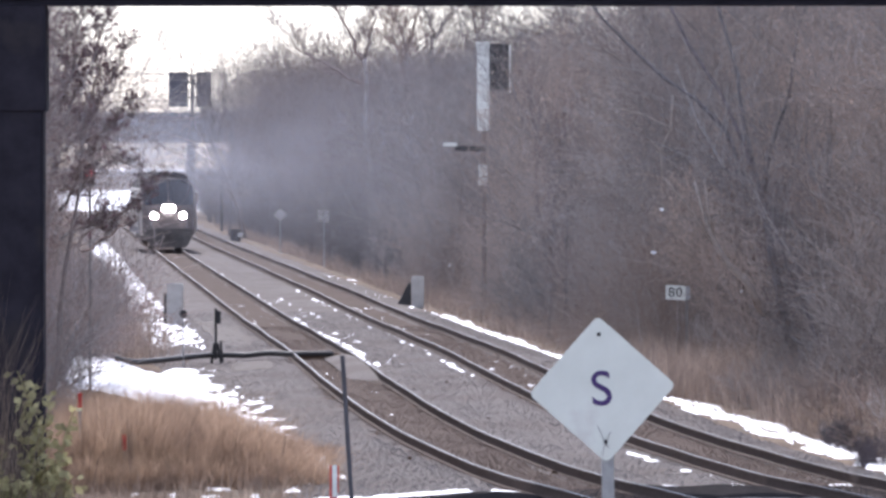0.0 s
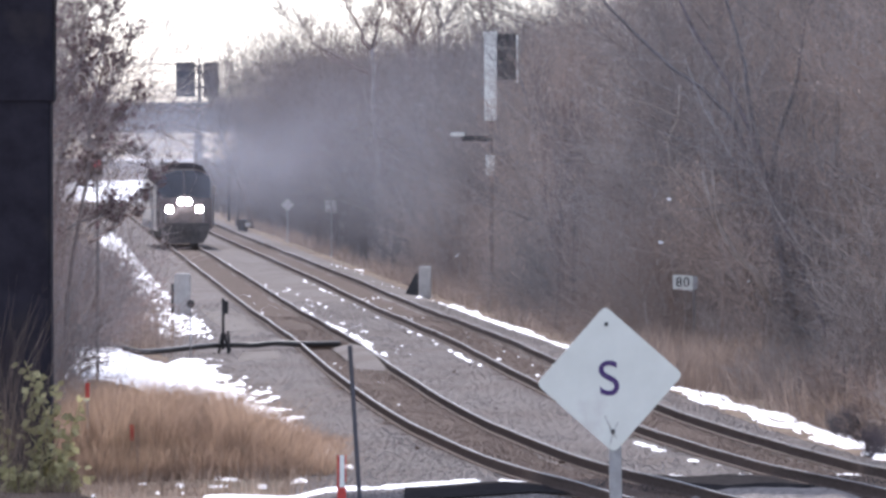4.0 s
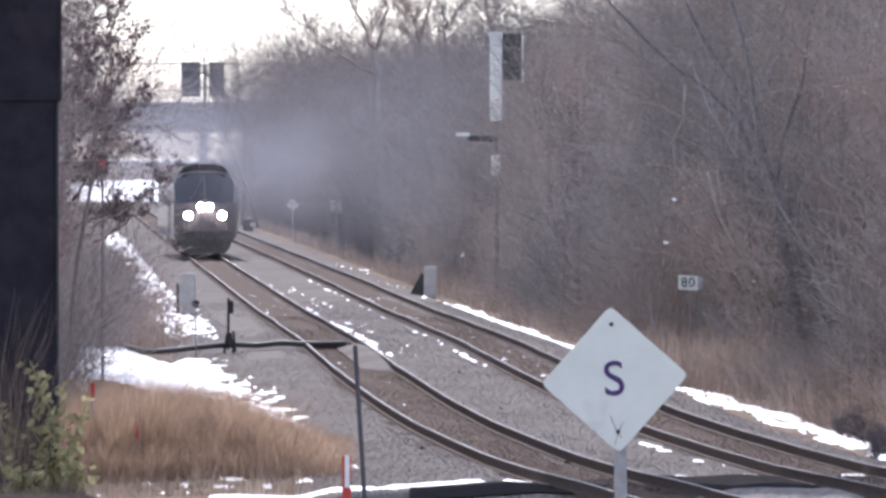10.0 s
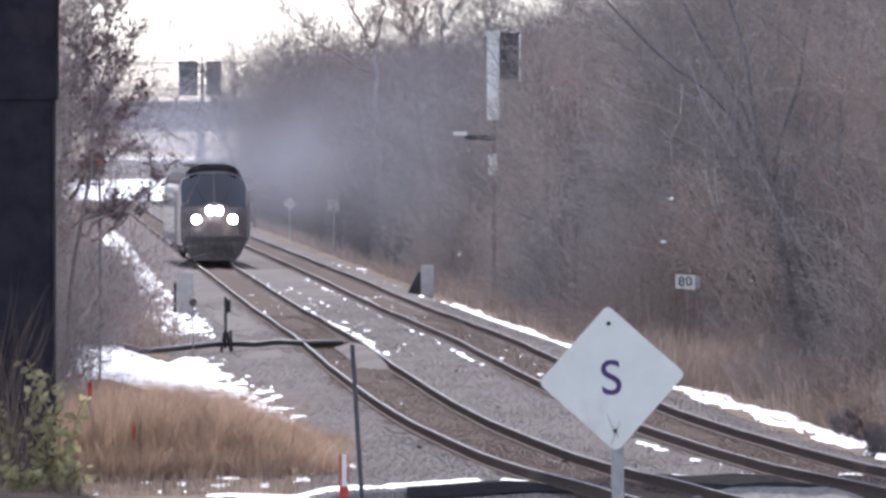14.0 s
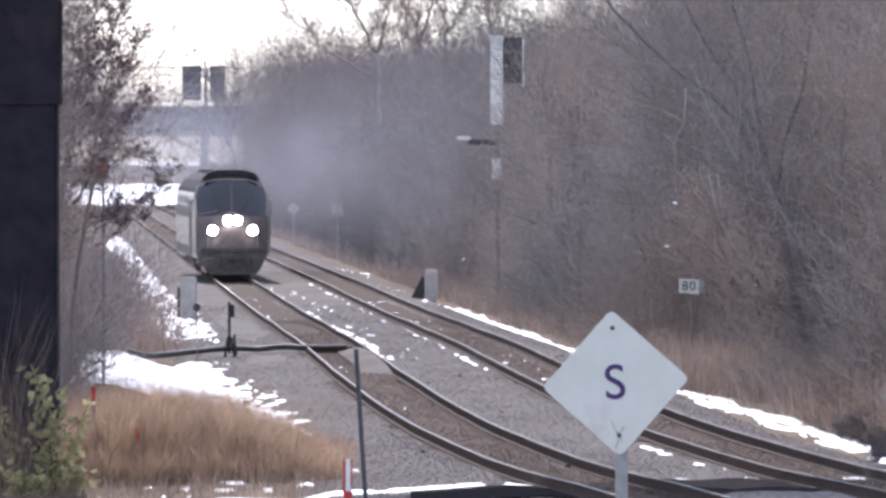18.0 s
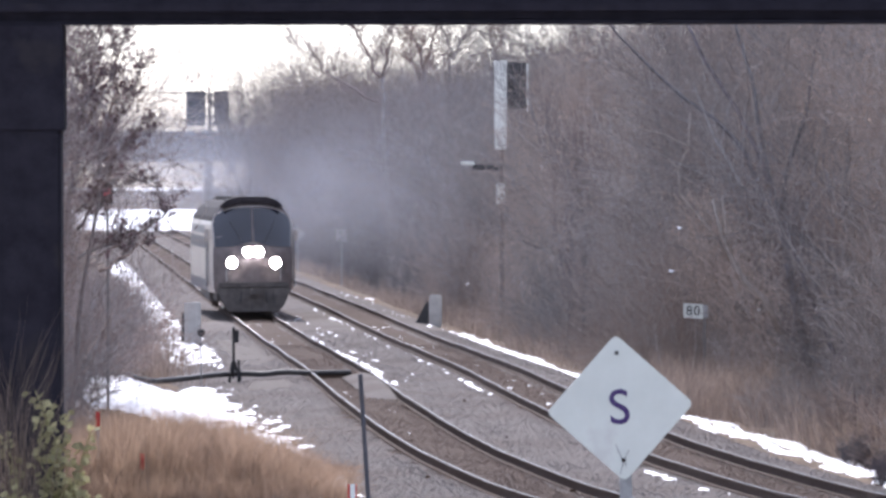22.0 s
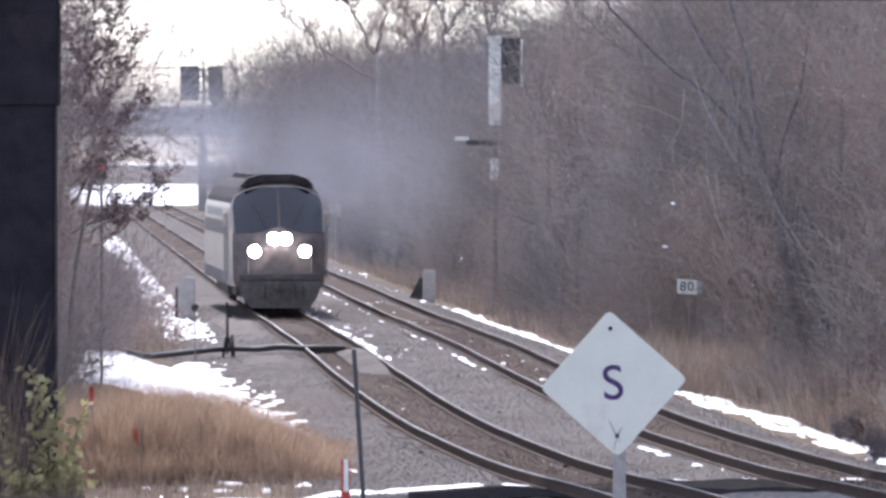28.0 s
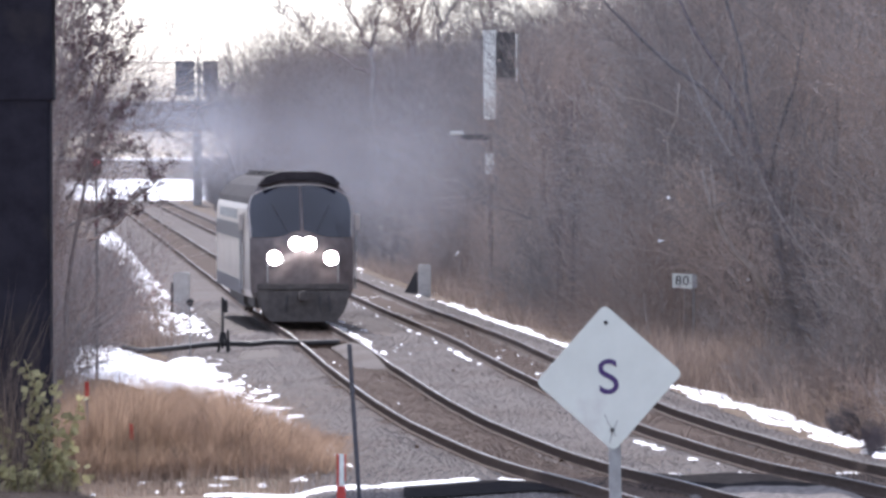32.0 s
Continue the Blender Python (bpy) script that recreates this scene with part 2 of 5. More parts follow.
M_REDLAMP = glow("lit_red_signal", (0.9, 0.06, 0.1), 0.4)


# ---- building helpers ----
def mesh_of(name, verts, faces, material, smooth=False):
    me = bpy.data.meshes.new(name)
    me.from_pydata([tuple(v) for v in verts], [], faces)
    me.materials.append(material)
    if smooth:
        me.polygons.foreach_set("use_smooth", [True] * len(me.polygons))
    me.update()
    return me


def thing(name, label, category, m=None, group="", kind="", data=None):
    ob = tagged(new(name, data), label, category, group, kind)
    if m is not None:
        ob.matrix_basis = m
    return ob


def part(name, bm, material, parent, label=""):
    """One mesh under a thing or a part; bm is a bmesh or a ready mesh."""
    if isinstance(bm, bmesh.types.BMesh):
        me = bpy.data.meshes.new(name)
        bm.to_mesh(me)
        bm.free()
        me.materials.append(material)
    else:
        me = bm
    ob = new(name, me)
    ob.parent = parent
    return tagged(ob, label)


def box(x0, x1, y0, y1, z0, z1, bevel=0.0):
    bm = bmesh.new()
    bmesh.ops.create_cube(bm, size=1, matrix=Matrix.Translation(((x0 + x1) / 2, (y0 + y1) / 2, (z0 + z1) / 2)) @ Matrix.Diagonal((x1 - x0, y1 - y0, z1 - z0, 1)))
    if bevel:
        bmesh.ops.bevel(bm, geom=bm.edges[:], offset=bevel, segments=2, affect="EDGES")
    return bm


def rod(p, q, r, r2=None, sides=10, bm=None):
    bm = bm or bmesh.new()
    p, q = Vector(p), Vector(q)
    m = Matrix.Translation((p + q) / 2) @ (q - p).to_track_quat("Z", "Y").to_matrix().to_4x4()
    bmesh.ops.create_cone(bm, cap_ends=True, segments=sides, radius1=r, radius2=r if r2 is None else r2, depth=(q - p).length, matrix=m)
    return bm


def plate(points, y0, y1, bevel=0.0):
    """A flat plate: an outline in x and z, from y0 to y1."""
    bm = bmesh.new()
    vs = [bm.verts.new((x, y0, z)) for x, z in points]
    f = bm.faces.new(vs)
    ext = bmesh.ops.extrude_face_region(bm, geom=[f])
    for v in ext["geom"]:
        if isinstance(v, bmesh.types.BMVert):
            v.co.y = y1
    bmesh.ops.recalc_face_normals(bm, faces=bm.faces[:])
    if bevel:
        bmesh.ops.bevel(bm, geom=bm.edges[:], offset=bevel, segments=2, affect="EDGES")
    return bm


def rounded(points, r, steps=5):
    out = []
    n = len(points)
    for i in range(n):
        p, a, b = Vector(points[i]), Vector(points[i - 1]), Vector(points[(i + 1) % n])
        u, v = p + (a - p).normalized() * r, p + (b - p).normalized() * r
        for k in range(steps + 1):
            t = k / steps
            out.append(tuple(u * (1 - t) ** 2 + p * 2 * t * (1 - t) + v * t * t))
    return out


def letters(text, size, depth, material):
    """A mesh of built-in letters, upright, facing -y."""
    cu = bpy.data.curves.new(text, "FONT")
    cu.body, cu.size, cu.extrude, cu.offset = text, size, depth, size * 0.004
    cu.align_x, cu.align_y = "CENTER", "CENTER"
    ob = bpy.data.objects.new("lettering", cu)
    scene.collection.objects.link(ob)
    bpy.context.view_layer.update()
    me = bpy.data.meshes.new_from_object(ob.evaluated_get(bpy.context.evaluated_depsgraph_get()))
    bpy.data.objects.remove(ob)
    me.transform(pose(0, 0, 0, 90, 0, 0))
    me.materials.clear()
    me.materials.append(material)
    return me


# ---- the line of the tracks ----
SPACING = 4.1


def step(a, b, x):
    t = min(1, max(0, (x - a) / (b - a)))
    return t * t * (3 - 2 * t)


def rough(x, y, scale, seed=0.0):
    return noise.noise(Vector((x * scale + seed, y * scale - seed, seed)))


def dip(y, track=0.0):
    """How far an old track has sunk here."""
    return heave(y) + 0.025 * rough(y, track, 0.06, 4) + 0.01 * rough(y, track, 0.21, 6) - 0.015


def heave(y):
    """The whole bed rises and sags gently along the line."""
    return 0.1 * math.exp(-((y - 170) / 20) ** 2) - 0.085 * math.exp(-((y - 124) / 12) ** 2) + 0.05 * step(104, 96, y)


def line_x(y):
    x = -1.8 - 0.0605 * (y - 150) + 0.022 * rough(y, 1.0, 0.075, 8) + 0.006 * rough(y, 2.0, 0.3, 9)
    x += 0.000364 * (150 - y) ** 2 if y < 150 else 0
    return x + 0.0016 * (112 - y) ** 2 if y < 112 else x


def line_slope(y):
    s = -0.0605 - (2 * 0.000364 * (150 - y) if y < 150 else 0)
    return s - 2 * 0.0016 * (112 - y) if y < 112 else s


def beside(y, off, z=0.0):
    """A point at a distance to the right of the first track's middle."""
    s = line_slope(y)
    n = math.hypot(1, s)
    off -= 0.4 * step(240, 420, y) * step(1.5, 3.3, off)      # the tracks draw together far off
    return Vector((line_x(y) + off / n, y - off * s / n, z))


def ground_z(x, y):
    off = x - line_x(min(max(y, 85), 620))
    z = -0.42 + 0.1 * rough(x, y, 0.25) + 0.05 * rough(x, y, 1.1, 5)
    z -= 0.25 * step(6.5, 8.5, off) * (1 - step(9, 13, off))               # ditch
    z += (5.0 - 2.2 * step(170, 300, y)) * step(9.5, 26, off) * step(70, 110, y) * (1 - step(420, 560, y))   # wooded bank
    z += 0.55 * step(-3.6, -6.0, off) * step(125, 150, y) * (1 - step(165, 182, y))  # rise with the snow patch
    z += 2.2 * step(-6.5, -17, off) * step(170, 205, y) * (1 - step(420, 520, y))
    z += 3.7 * (1 - step(8, 36, math.hypot(x, y)))                          # knoll under the camera
    return z


BED = [(-5.6, -0.75), (-3.9, -0.33), (-2.6, -0.28), (-1.4, -0.19), (-0.85, -0.225), (0.85, -0.225), (1.4, -0.19), (2.05, -0.24), (2.7, -0.19),
       (3.25, -0.225), (4.95, -0.225), (5.5, -0.19), (6.3, -0.28), (7.6, -0.75)]


def surface_z(x, y, off):
    """The height of ground or ballast, whichever lies on top."""
    z = ground_z(x, y)
    for (a, za), (b, zb) in zip(BED, BED[1:]):
        if a <= off < b:
            return max(z, za + heave(y) + (zb - za) * (off - a) / (b - a))
    return z


# ---- ground, ballast, rails ----
def graded(*spans):
    out = []
    for a, b, n in spans:
        out += [a + (b - a) * i / n for i in range(n)]
    return out + [spans[-1][1]]


GX = graded((-3500, -400, 8), (-400, -60, 12), (-60, -24, 18), (-24, 26, 100), (26, 60, 16), (60, 400, 12), (400, 3500, 8))
GY = graded((-800, -40, 8), (-40, 60, 20), (60, 230, 170), (230, 420, 95), (420, 760, 60), (760, 4200, 20))
gv = [(x, y, ground_z(x, y)) for y in GY for x in GX]
nx = len(GX)
gf = [(j * nx + i, j * nx + i + 1, (j + 1) * nx + i + 1, (j + 1) * nx + i) for j in range(len(GY) - 1) for i in range(nx - 1)]
gme = mesh_of("ground", gv, gf, M_EARTH, True)
gme.materials.append(M_FIELD)
for p in gme.polygons:
    if p.center.y > 690:
        p.material_index = 1
thing("ground", "brown frozen earth with open snowy fields beyond", "ground", kind="structure", data=gme)


def sweep(name, profile, material, y0, y1, dy=2.0, off=0.0, closed=False, wob=0.0, smooth=False, sunk=None):
    """A profile of (offset, height) drawn along the line."""
    n = len(profile)
    rows = int((y1 - y0) / dy) + 1
    vs, fs = [], []
    for j in range(rows):
        y = y0 + j * dy
        for i, (o, z) in enumerate(profile):
            w = wob * rough(y, o * 3, 0.4, 3) if wob else 0
            vs.append(beside(y, off + o + w * 2, z + w * 0.25 + (heave(y) if sunk is None else dip(y, sunk))))
    for j in range(rows - 1):
        for i in range(n if closed else n - 1):
            k = (i + 1) % n
            fs.append((j * n + i, j * n + k, (j + 1) * n + k, (j + 1) * n + i))
    return mesh_of(name, vs, fs, material, smooth)


bed = thing("ballast_bed", "grey crushed-stone ballast under both tracks", "ballast", kind="structure",
            data=sweep("ballast_bed", BED, M_BALLAST, 84, 660, 1.0, wob=0.03))
rs = random.Random(4)


def pebbles(label, count, o0, o1, far, r0, r1, material, lift=0.0):
    """Loose stones, each a squat four-faced lump, denser near the bridge."""
    vs, fs = [], []
    for k in range(count):
        y = 92 + (rs.random() ** 1.6) * far
        o = rs.uniform(o0, o1)
        r = rs.uniform(r0, r1)
        if o0 < -1 and min(abs(o), abs(o - SPACING)) < 0.8:
            continue
        p = beside(y, o)
        c = Vector((p.x, p.y, surface_z(p.x, p.y, o) + lift + r * 0.15))
        b = len(vs)
        for d in ((1, 0, -0.3), (-0.5, 0.87, -0.3), (-0.5, -0.87, -0.3), (0.1, 0.1, 0.7)):
            vs.append(c + Vector(d) * r * rs.uniform(0.7, 1.3))
        fs += [(b, b + 1, b + 3), (b + 1, b + 2, b + 3), (b + 2, b, b + 3)]
    thing("loose_stone", label, "gravel", kind="stuff", data=mesh_of("loose_stone", vs, fs, material))


pebbles("loose grey ballast stones lying on the bed", 95000, -4.3, 6.5, 130, 0.011, 0.025, M_STONE)
pebbles("loose brown-stained stones between the rails", 15000, -0.66, 0.66, 110, 0.01, 0.022, M_BROWNSTONE, 0.035)
pebbles("loose brown-stained stones between the rails", 15000, 3.44, 4.76, 110, 0.01, 0.022, M_BROWNSTONE, 0.035)

RAIL = [(-0.07, -0.21), (-0.07, -0.18), (-0.012, -0.16), (-0.012, -0.045), (-0.037, -0.035), (-0.037, -0.004),
        (0.037, -0.004), (0.037, -0.035), (0.012, -0.045), (0.012, -0.16), (0.07, -0.18), (0.07, -0.21)]
TOP = [(-0.016, -0.0035), (-0.011, 0.0), (0.011, 0.0), (0.016, -0.0035)]
tie_me = bpy.data.meshes.new("tie")
tb = box(-1.3, 1.3, -0.11, 0.11, -0.37, -0.182, 0.012)
tb.to_mesh(tie_me)
tb.free()
tie_me.materials.append(M_TIE)
for name, off in (("track_1", 0.0), ("track_2", SPACING)):
    tr = thing(name, "railway track of rusty rails with polished tops on dark ties", "railway track", kind="structure")
    part("stained_ballast", sweep("stained_ballast", [(-0.7, -0.212), (-0.3, -0.18), (0.3, -0.18), (0.7, -0.212)], M_STAINED, 84, 660, 1.0, off, wob=0.05, sunk=off), None, tr, "brown-stained ballast between the rails")
    for side in (-0.7525, 0.7525):
        rail = part("rail", sweep("rail", RAIL, M_RUST, 84, 660, 1.0, off + side, True, sunk=off), None, tr)
        part("railhead", sweep("railhead", TOP, M_RAILTOP, 84, 660, 1.0, off + side, sunk=off), None, rail, "polished running surface")
    for k in range(140):
        y = 92 + k * 0.56
        ob = part("tie", tie_me, None, tr)
        ob.matrix_basis = Matrix.Translation(beside(y, off, rs.uniform(-0.04, -0.012) + dip(y, off))) @ pose(0, 0, 0, 0, 0, math.degrees(math.atan(-line_slope(y))) + rs.uniform(-1, 1))


# ---- dark track crossing under the bridge, its black standing in for the bridge's shadow ----
def strip(name, xs, y0, y1, rows, height, material, skew=0.0):
    vs, fs = [], []
    n = len(xs)
    for j in range(rows + 1):
        for i, x in enumerate(xs):
            y = y0 + (y1 - y0 + skew * step(0.8, 4.2, x)) * j / rows + 0.25 * rough(x, j * 9.0, 0.5, 3)
            vs.append((x, y, height(x, y, j / rows)))
    for j in range(rows):
        for i in range(n - 1):
            fs.append((j * n + i, j * n + i + 1, (j + 1) * n + i + 1, (j + 1) * n + i))
    return mesh_of(name, vs, fs, material, True)


road_x = [-0.5 + 0.25 * i for i in range(76)]
# Dark strip painted over the band of ground that the bridge shades.
thing("road", "asphalt crossing over the tracks, blackened for the bridge shadow", "road", kind="structure",
      data=strip("road", road_x, 96.7, 100.4, 12, lambda x, y, t: surface_z(x, y, x - line_x(y)) + 0.035, M_SHADOW_ASPHALT, 2.6))
for x0, x1, top in ((3.6, 6.4, 0.16), (-2.0, 1.3, 0.05)):
    xs = [x0 + (x1 - x0) * i / 24 for i in range(25)]
    heap = thing("gravel_heap", "low heap of pale gravel beside the crossing", "gravel", kind="stuff",
                 data=strip("gravel_heap", xs, 93.6, 96.6, 10, lambda x, y, t: surface_z(x, y, x - line_x(y)) - 0.06 + (top + 0.1) * math.sin(math.pi * t) * math.sin(math.pi * (x - x0) / (x1 - x0)) ** 0.5
                            + 0.03 * rough(x, y, 3, 2), M_GRAVEL))


# ---- snow ----
def snow_sheet(y0, y1, o0, o1, seed, cut, dy=0.4, do=0.12, thick=0.05, ragged=0.3, gaps=0.0, narrow=1.0):
    """Uneven patches of snow over a stretch of ground, thin at their rims."""
    ys = int((y1 - y0) / dy)
    os_ = int((o1 - o0) / do)
    h = {}
    for j in range(ys + 1):
        for i in range(os_ + 1):
            y, o = y0 + j * dy, o0 + i * do
            edge = min(1, j / (ys * 0.2), (ys - j) / (ys * 0.2)) * min(1, i / (os_ * 0.22), (os_ - i) / (os_ * 0.22))
            v = o * narrow
            n = 0.5 + 0.4 * rough(v, y * 0.3, 0.9, seed) + ragged * rough(v, y * 0.3, 2.6, seed) + 0.5 * ragged * rough(v, y * 0.3, 6.5, seed) + 0.3 * ragged * rough(v, y * 0.4, 17.0, seed)
            n += gaps * (rough(y, seed, 0.11, seed) - 0.25)
            h[i, j] = n * (0.3 + 0.7 * edge) - cut
    vs, fs, idx = [], [], {}
    for j in range(ys):
        for i in range(os_):
            q = ((i, j), (i + 1, j), (i + 1, j + 1), (i, j + 1))
            if max(h[k] for k in q) <= 0:
                continue
            for k in q:
                if k not in idx:
                    idx[k] = len(vs)
                    o = o0 + k[0] * do
                    p = beside(y0 + k[1] * dy, o)
                    vs.append((p.x, p.y, surface_z(p.x, p.y, o) + max(-0.05, min(thick, h[k] * 0.6)) + 0.012))
            fs.append(tuple(idx[k] for k in q))
    return vs, fs


def snow(label, spans):
    av, af = [], []
    for s in spans:
        vs, fs = snow_sheet(**s)
        b = len(av)
        av += vs
        af += [tuple(i + b for i in f) for f in fs]
    return thing("snow", label, "snow", kind="stuff", data=mesh_of("snow", av, af, M_SNOW, True))


snow("bank of old white snow along the foot of the wooded slope", [
    dict(y0=94, y1=152, o0=6.75, o1=8.3, seed=2, cut=0.4, thick=0.06, ragged=1.0, dy=0.2, do=0.06),
    dict(y0=150, y1=232, o0=6.2, o1=7.3, seed=5, cut=0.52, gaps=0.5, dy=0.25, do=0.06, ragged=1.1, thick=0.04),
    dict(y0=150, y1=430, o0=6.5, o1=7.6, seed=7, cut=1.0, gaps=1.0, dy=0.5, do=0.07, ragged=0.7, thick=0.035)])
snow("bright patch of crusted snow beside the gravel", [
    dict(y0=137, y1=163, o0=-7.6, o1=-2.7, seed=12, cut=0.3, thick=0.07, ragged=0.4, dy=0.3),
    dict(y0=120, y1=152, o0=-5.0, o1=-2.1, seed=14, cut=0.62, ragged=1.0, dy=0.2, do=0.08, thick=0.03),
    dict(y0=176, y1=222, o0=-4.4, o1=-2.2, seed=21, cut=0.72, ragged=1.1, dy=0.25, do=0.06, narrow=1.5),
    dict(y0=205, y1=430, o0=-4.3, o1=-2.6, seed=31, cut=0.6, dy=0.5, do=0.07, ragged=1.1, narrow=1.4)])
snow("scraps of snow left between the tracks", [
    dict(y0=150, y1=330, o0=0.85, o1=1.3, seed=41, cut=0.9, gaps=0.9, do=0.04, dy=0.25, ragged=1.1, thick=0.018, narrow=1.6),
    dict(y0=158, y1=196, o0=0.82, o1=1.35, seed=42, cut=0.68, do=0.04, dy=0.25, ragged=1.2, thick=0.025, narrow=1.4),
    dict(y0=102, y1=128, o0=2.6, o1=3.2, seed=47, cut=0.92, do=0.04, dy=0.2, ragged=1.1, thick=0.02, narrow=1.4),
    dict(y0=126, y1=300, o0=2.9, o1=3.25, seed=46, cut=0.92, gaps=0.9, do=0.04, dy=0.25, ragged=1.1, thick=0.018, narrow=1.6),
    dict(y0=150, y1=330, o0=5.5, o1=6.5, seed=48, cut=1.2, gaps=0.6, do=0.05, dy=0.25, ragged=1.1, thick=0.018, narrow=1.6),
    dict(y0=140, y1=270, o0=1.2, o1=2.4, seed=49, cut=1.26, do=0.05, dy=0.25, ragged=1.1, thick=0.018, narrow=1.8),
    dict(y0=106, y1=260, o0=-0.6, o1=0.6, seed=53, cut=1.3, do=0.05, dy=0.2, ragged=1.1, thick=0.03, narrow=1.5),
    dict(y0=106, y1=260, o0=3.5, o1=4.7, seed=57, cut=1.3, do=0.05, dy=0.2, ragged=1.1, thick=0.03, narrow=1.5),
    dict(y0=102.4, y1=103.3, o0=0.9, o1=7.5, seed=52, cut=0.55, dy=0.06, do=0.08, ragged=0.9, thick=0.018),
    dict(y0=100.9, y1=102.0, o0=-6.4, o1=0.4, seed=51, cut=0.42, dy=0.06, ragged=0.8, thick=0.018),
    dict(y0=103, y1=140, o0=-4.4, o1=-2.4, seed=61, cut=0.58, ragged=1.0, dy=0.15, do=0.06, thick=0.025),
    dict(y0=101.6, y1=108, o0=-8.6, o1=-3.0, seed=63, cut=1.12, ragged=1.0, dy=0.12, do=0.08, thick=0.03)])


sv, sf = [], []
for spec in (dict(y0=178, y1=216, o0=-2.3, o1=-0.85, seed=71, cut=0.38, ragged=0.5, dy=0.6, thick=0.012), dict(y0=158, y1=166, o0=-2.6, o1=-1.2, seed=73, cut=0.4, ragged=0.5, dy=0.3, thick=0.012)):
    vs, fs = snow_sheet(**spec)
    sf += [tuple(i + len(sv) for i in f) for f in fs]
    sv += vs
thing("oil_stain", "dark oily stain soaked into the ballast beside the rail", "stain", kind="stuff", data=mesh_of("oil_stain", sv, sf, M_OILY, True))
rb = random.Random(91)
for x, y, w in ((2.08, 107.5, 0.06), (-0.35, 112.6, 0.05), (4.35, 112, 0.045), (1.2, 131, 0.05), (0.4, 150, 0.06)):
    bm_ = bmesh.new()
    for k in range(11):
        bm_.verts.new((w * rb.uniform(-1, 1), w * rb.uniform(-1, 1), w * rb.uniform(-0.3, 1.1)))
    bmesh.ops.convex_hull(bm_, input=bm_.verts[:])
    me_ = bpy.data.meshes.new("rock")
    bm_.to_mesh(me_)
    bm_.free()
    me_.materials.append(M_TIE)
    thing("rock", "dark lump of stone lying on the ballast", "rock", pose(x, y, surface_z(x, y, x - line_x(y)) + 0.02), "lumps on the ballast", data=me_)


fill = thing("gravel_heap", "pale gravel packed between the rails beside the hose", "gravel", kind="stuff",
             data=mesh_of("gravel_heap", *(lambda n, m: ([beside(151 + 19 * j / m, 0.02 + 0.7 * i / n, heave(151 + 19 * j / m) - 0.24 + 0.215 * math.sin(math.pi * j / m) ** 0.5 * math.sin(math.pi * (0.12 + 0.5 * i / n)) + 0.012 * rough(i, j, 0.9, 3))
                                                             for j in range(m + 1) for i in range(n + 1)],
                                                            [(j * (n + 1) + i, j * (n + 1) + i + 1, (j + 1) * (n + 1) + i + 1, (j + 1) * (n + 1) + i) for j in range(m) for i in range(n)]))(10, 30), M_BALLAST, True))
tim = thing("switch_timber", "dark worn timber lying between the rails", "timber", Matrix.Translation(beside(166.5, -0.1, heave(166.5))) @ pose(0, 0, 0, 0, 0, 3))
part("plank", box(-0.58, 0.6, -0.75, -0.42, -0.24, -0.05, 0.02), M_TIE, tim)
part("plank", box(-0.56, 0.5, -0.36, 0.0, -0.24, -0.075, 0.02), M_TIE, tim)


# ---- bridge over the line, close by ----
nb = thing("footbridge", "dark steel bridge on posts spanning both tracks", "bridge")
part("girder", box(-15, 19, 105.0, 105.4, 7.58, 8.7, 0.03), M_DARKSTEEL, nb)
part("bottom_flange", box(-15, 19, 104.85, 105.55, 7.52, 7.58, 0.01), M_DARKSTEEL, nb)
part("cable_tray", box(-15, 19, 104.7, 104.82, 7.72, 7.86, 0.01), M_DARKSTEEL, nb)
part("girder", box(-15, 19, 108.8, 109.2, 7.9, 8.7, 0.03), M_DARKSTEEL, nb)
part("deck", box(-15, 19, 104.9, 109.3, 8.7, 8.92, 0.03), M_DARKSTEEL, nb)
for y, s in ((105.2, 0.0), (109.0, 0.5)):
    for x0, x1 in ((-7.7 - s, -6.27 - s), (10.2 + s, 11.6 + s)):
        post = part("post", box(x0, x1, y - 0.4, y + 0.4, -0.6, 7.52, 0.04), M_DARKSTEEL, nb)
        part("post_cap", box(x0 - 0.05, x1 + 0.05, y - 0.44, y + 0.44, 5.8, 7.515, 0.02), M_DARKSTEEL, post)


# ---- distant overpass with sign panels ----
fb = thing("road_overpass", "grey concrete road overpass in the distance", "bridge")
part("deck", box(-75, 40, 634, 644, 7.7, 8.4, 0.1), M_FARBRIDGE, fb)
part("parapet", box(-75, 40, 633.6, 634.0, 8.3, 9.75, 0.05), M_FARBRIDGE, fb)
for k in range(5):
    part("girder", box(-75, 40, 634.6 + k * 2, 635.1 + k * 2, 6.8, 7.7, 0.03), M_FARBRIDGE, fb)
for x in (-62, -23.6, 10):
    for y in (636, 642):
        part("pier", box(x - 0.32, x + 0.32, y - 0.32, y + 0.32, -1, 6.9, 0.05), M_FARBRIDGE, fb)
hs = thing("road_sign", "backs of two dark road sign panels on one post", "road sign", pose(-23.3, 634.3, 0))
part("post", rod((0, 0, 8.4), (0, 0, 13.2), 0.16), M_SIGNBACK, hs)
part("panel", box(-2.3, -0.42, -0.1, 0.0, 10.3, 13.7, 0.02), M_SIGNBACK, hs)
part("panel", box(0.42, 1.9, -0.1, 0.0, 10.3, 13.7, 0.02), M_SIGNBACK, hs)
for z in (11.2, 12.6, 13.3):
    part("bracket", box(-0.6, 0.6, -0.02, 0.1, z - 0.08, z + 0.08, 0.01), M_SIGNBACK, hs)
cab = thing("overhead_cable", "thin overhead cable crossing the sky", "cable")
cbm = bmesh.new()
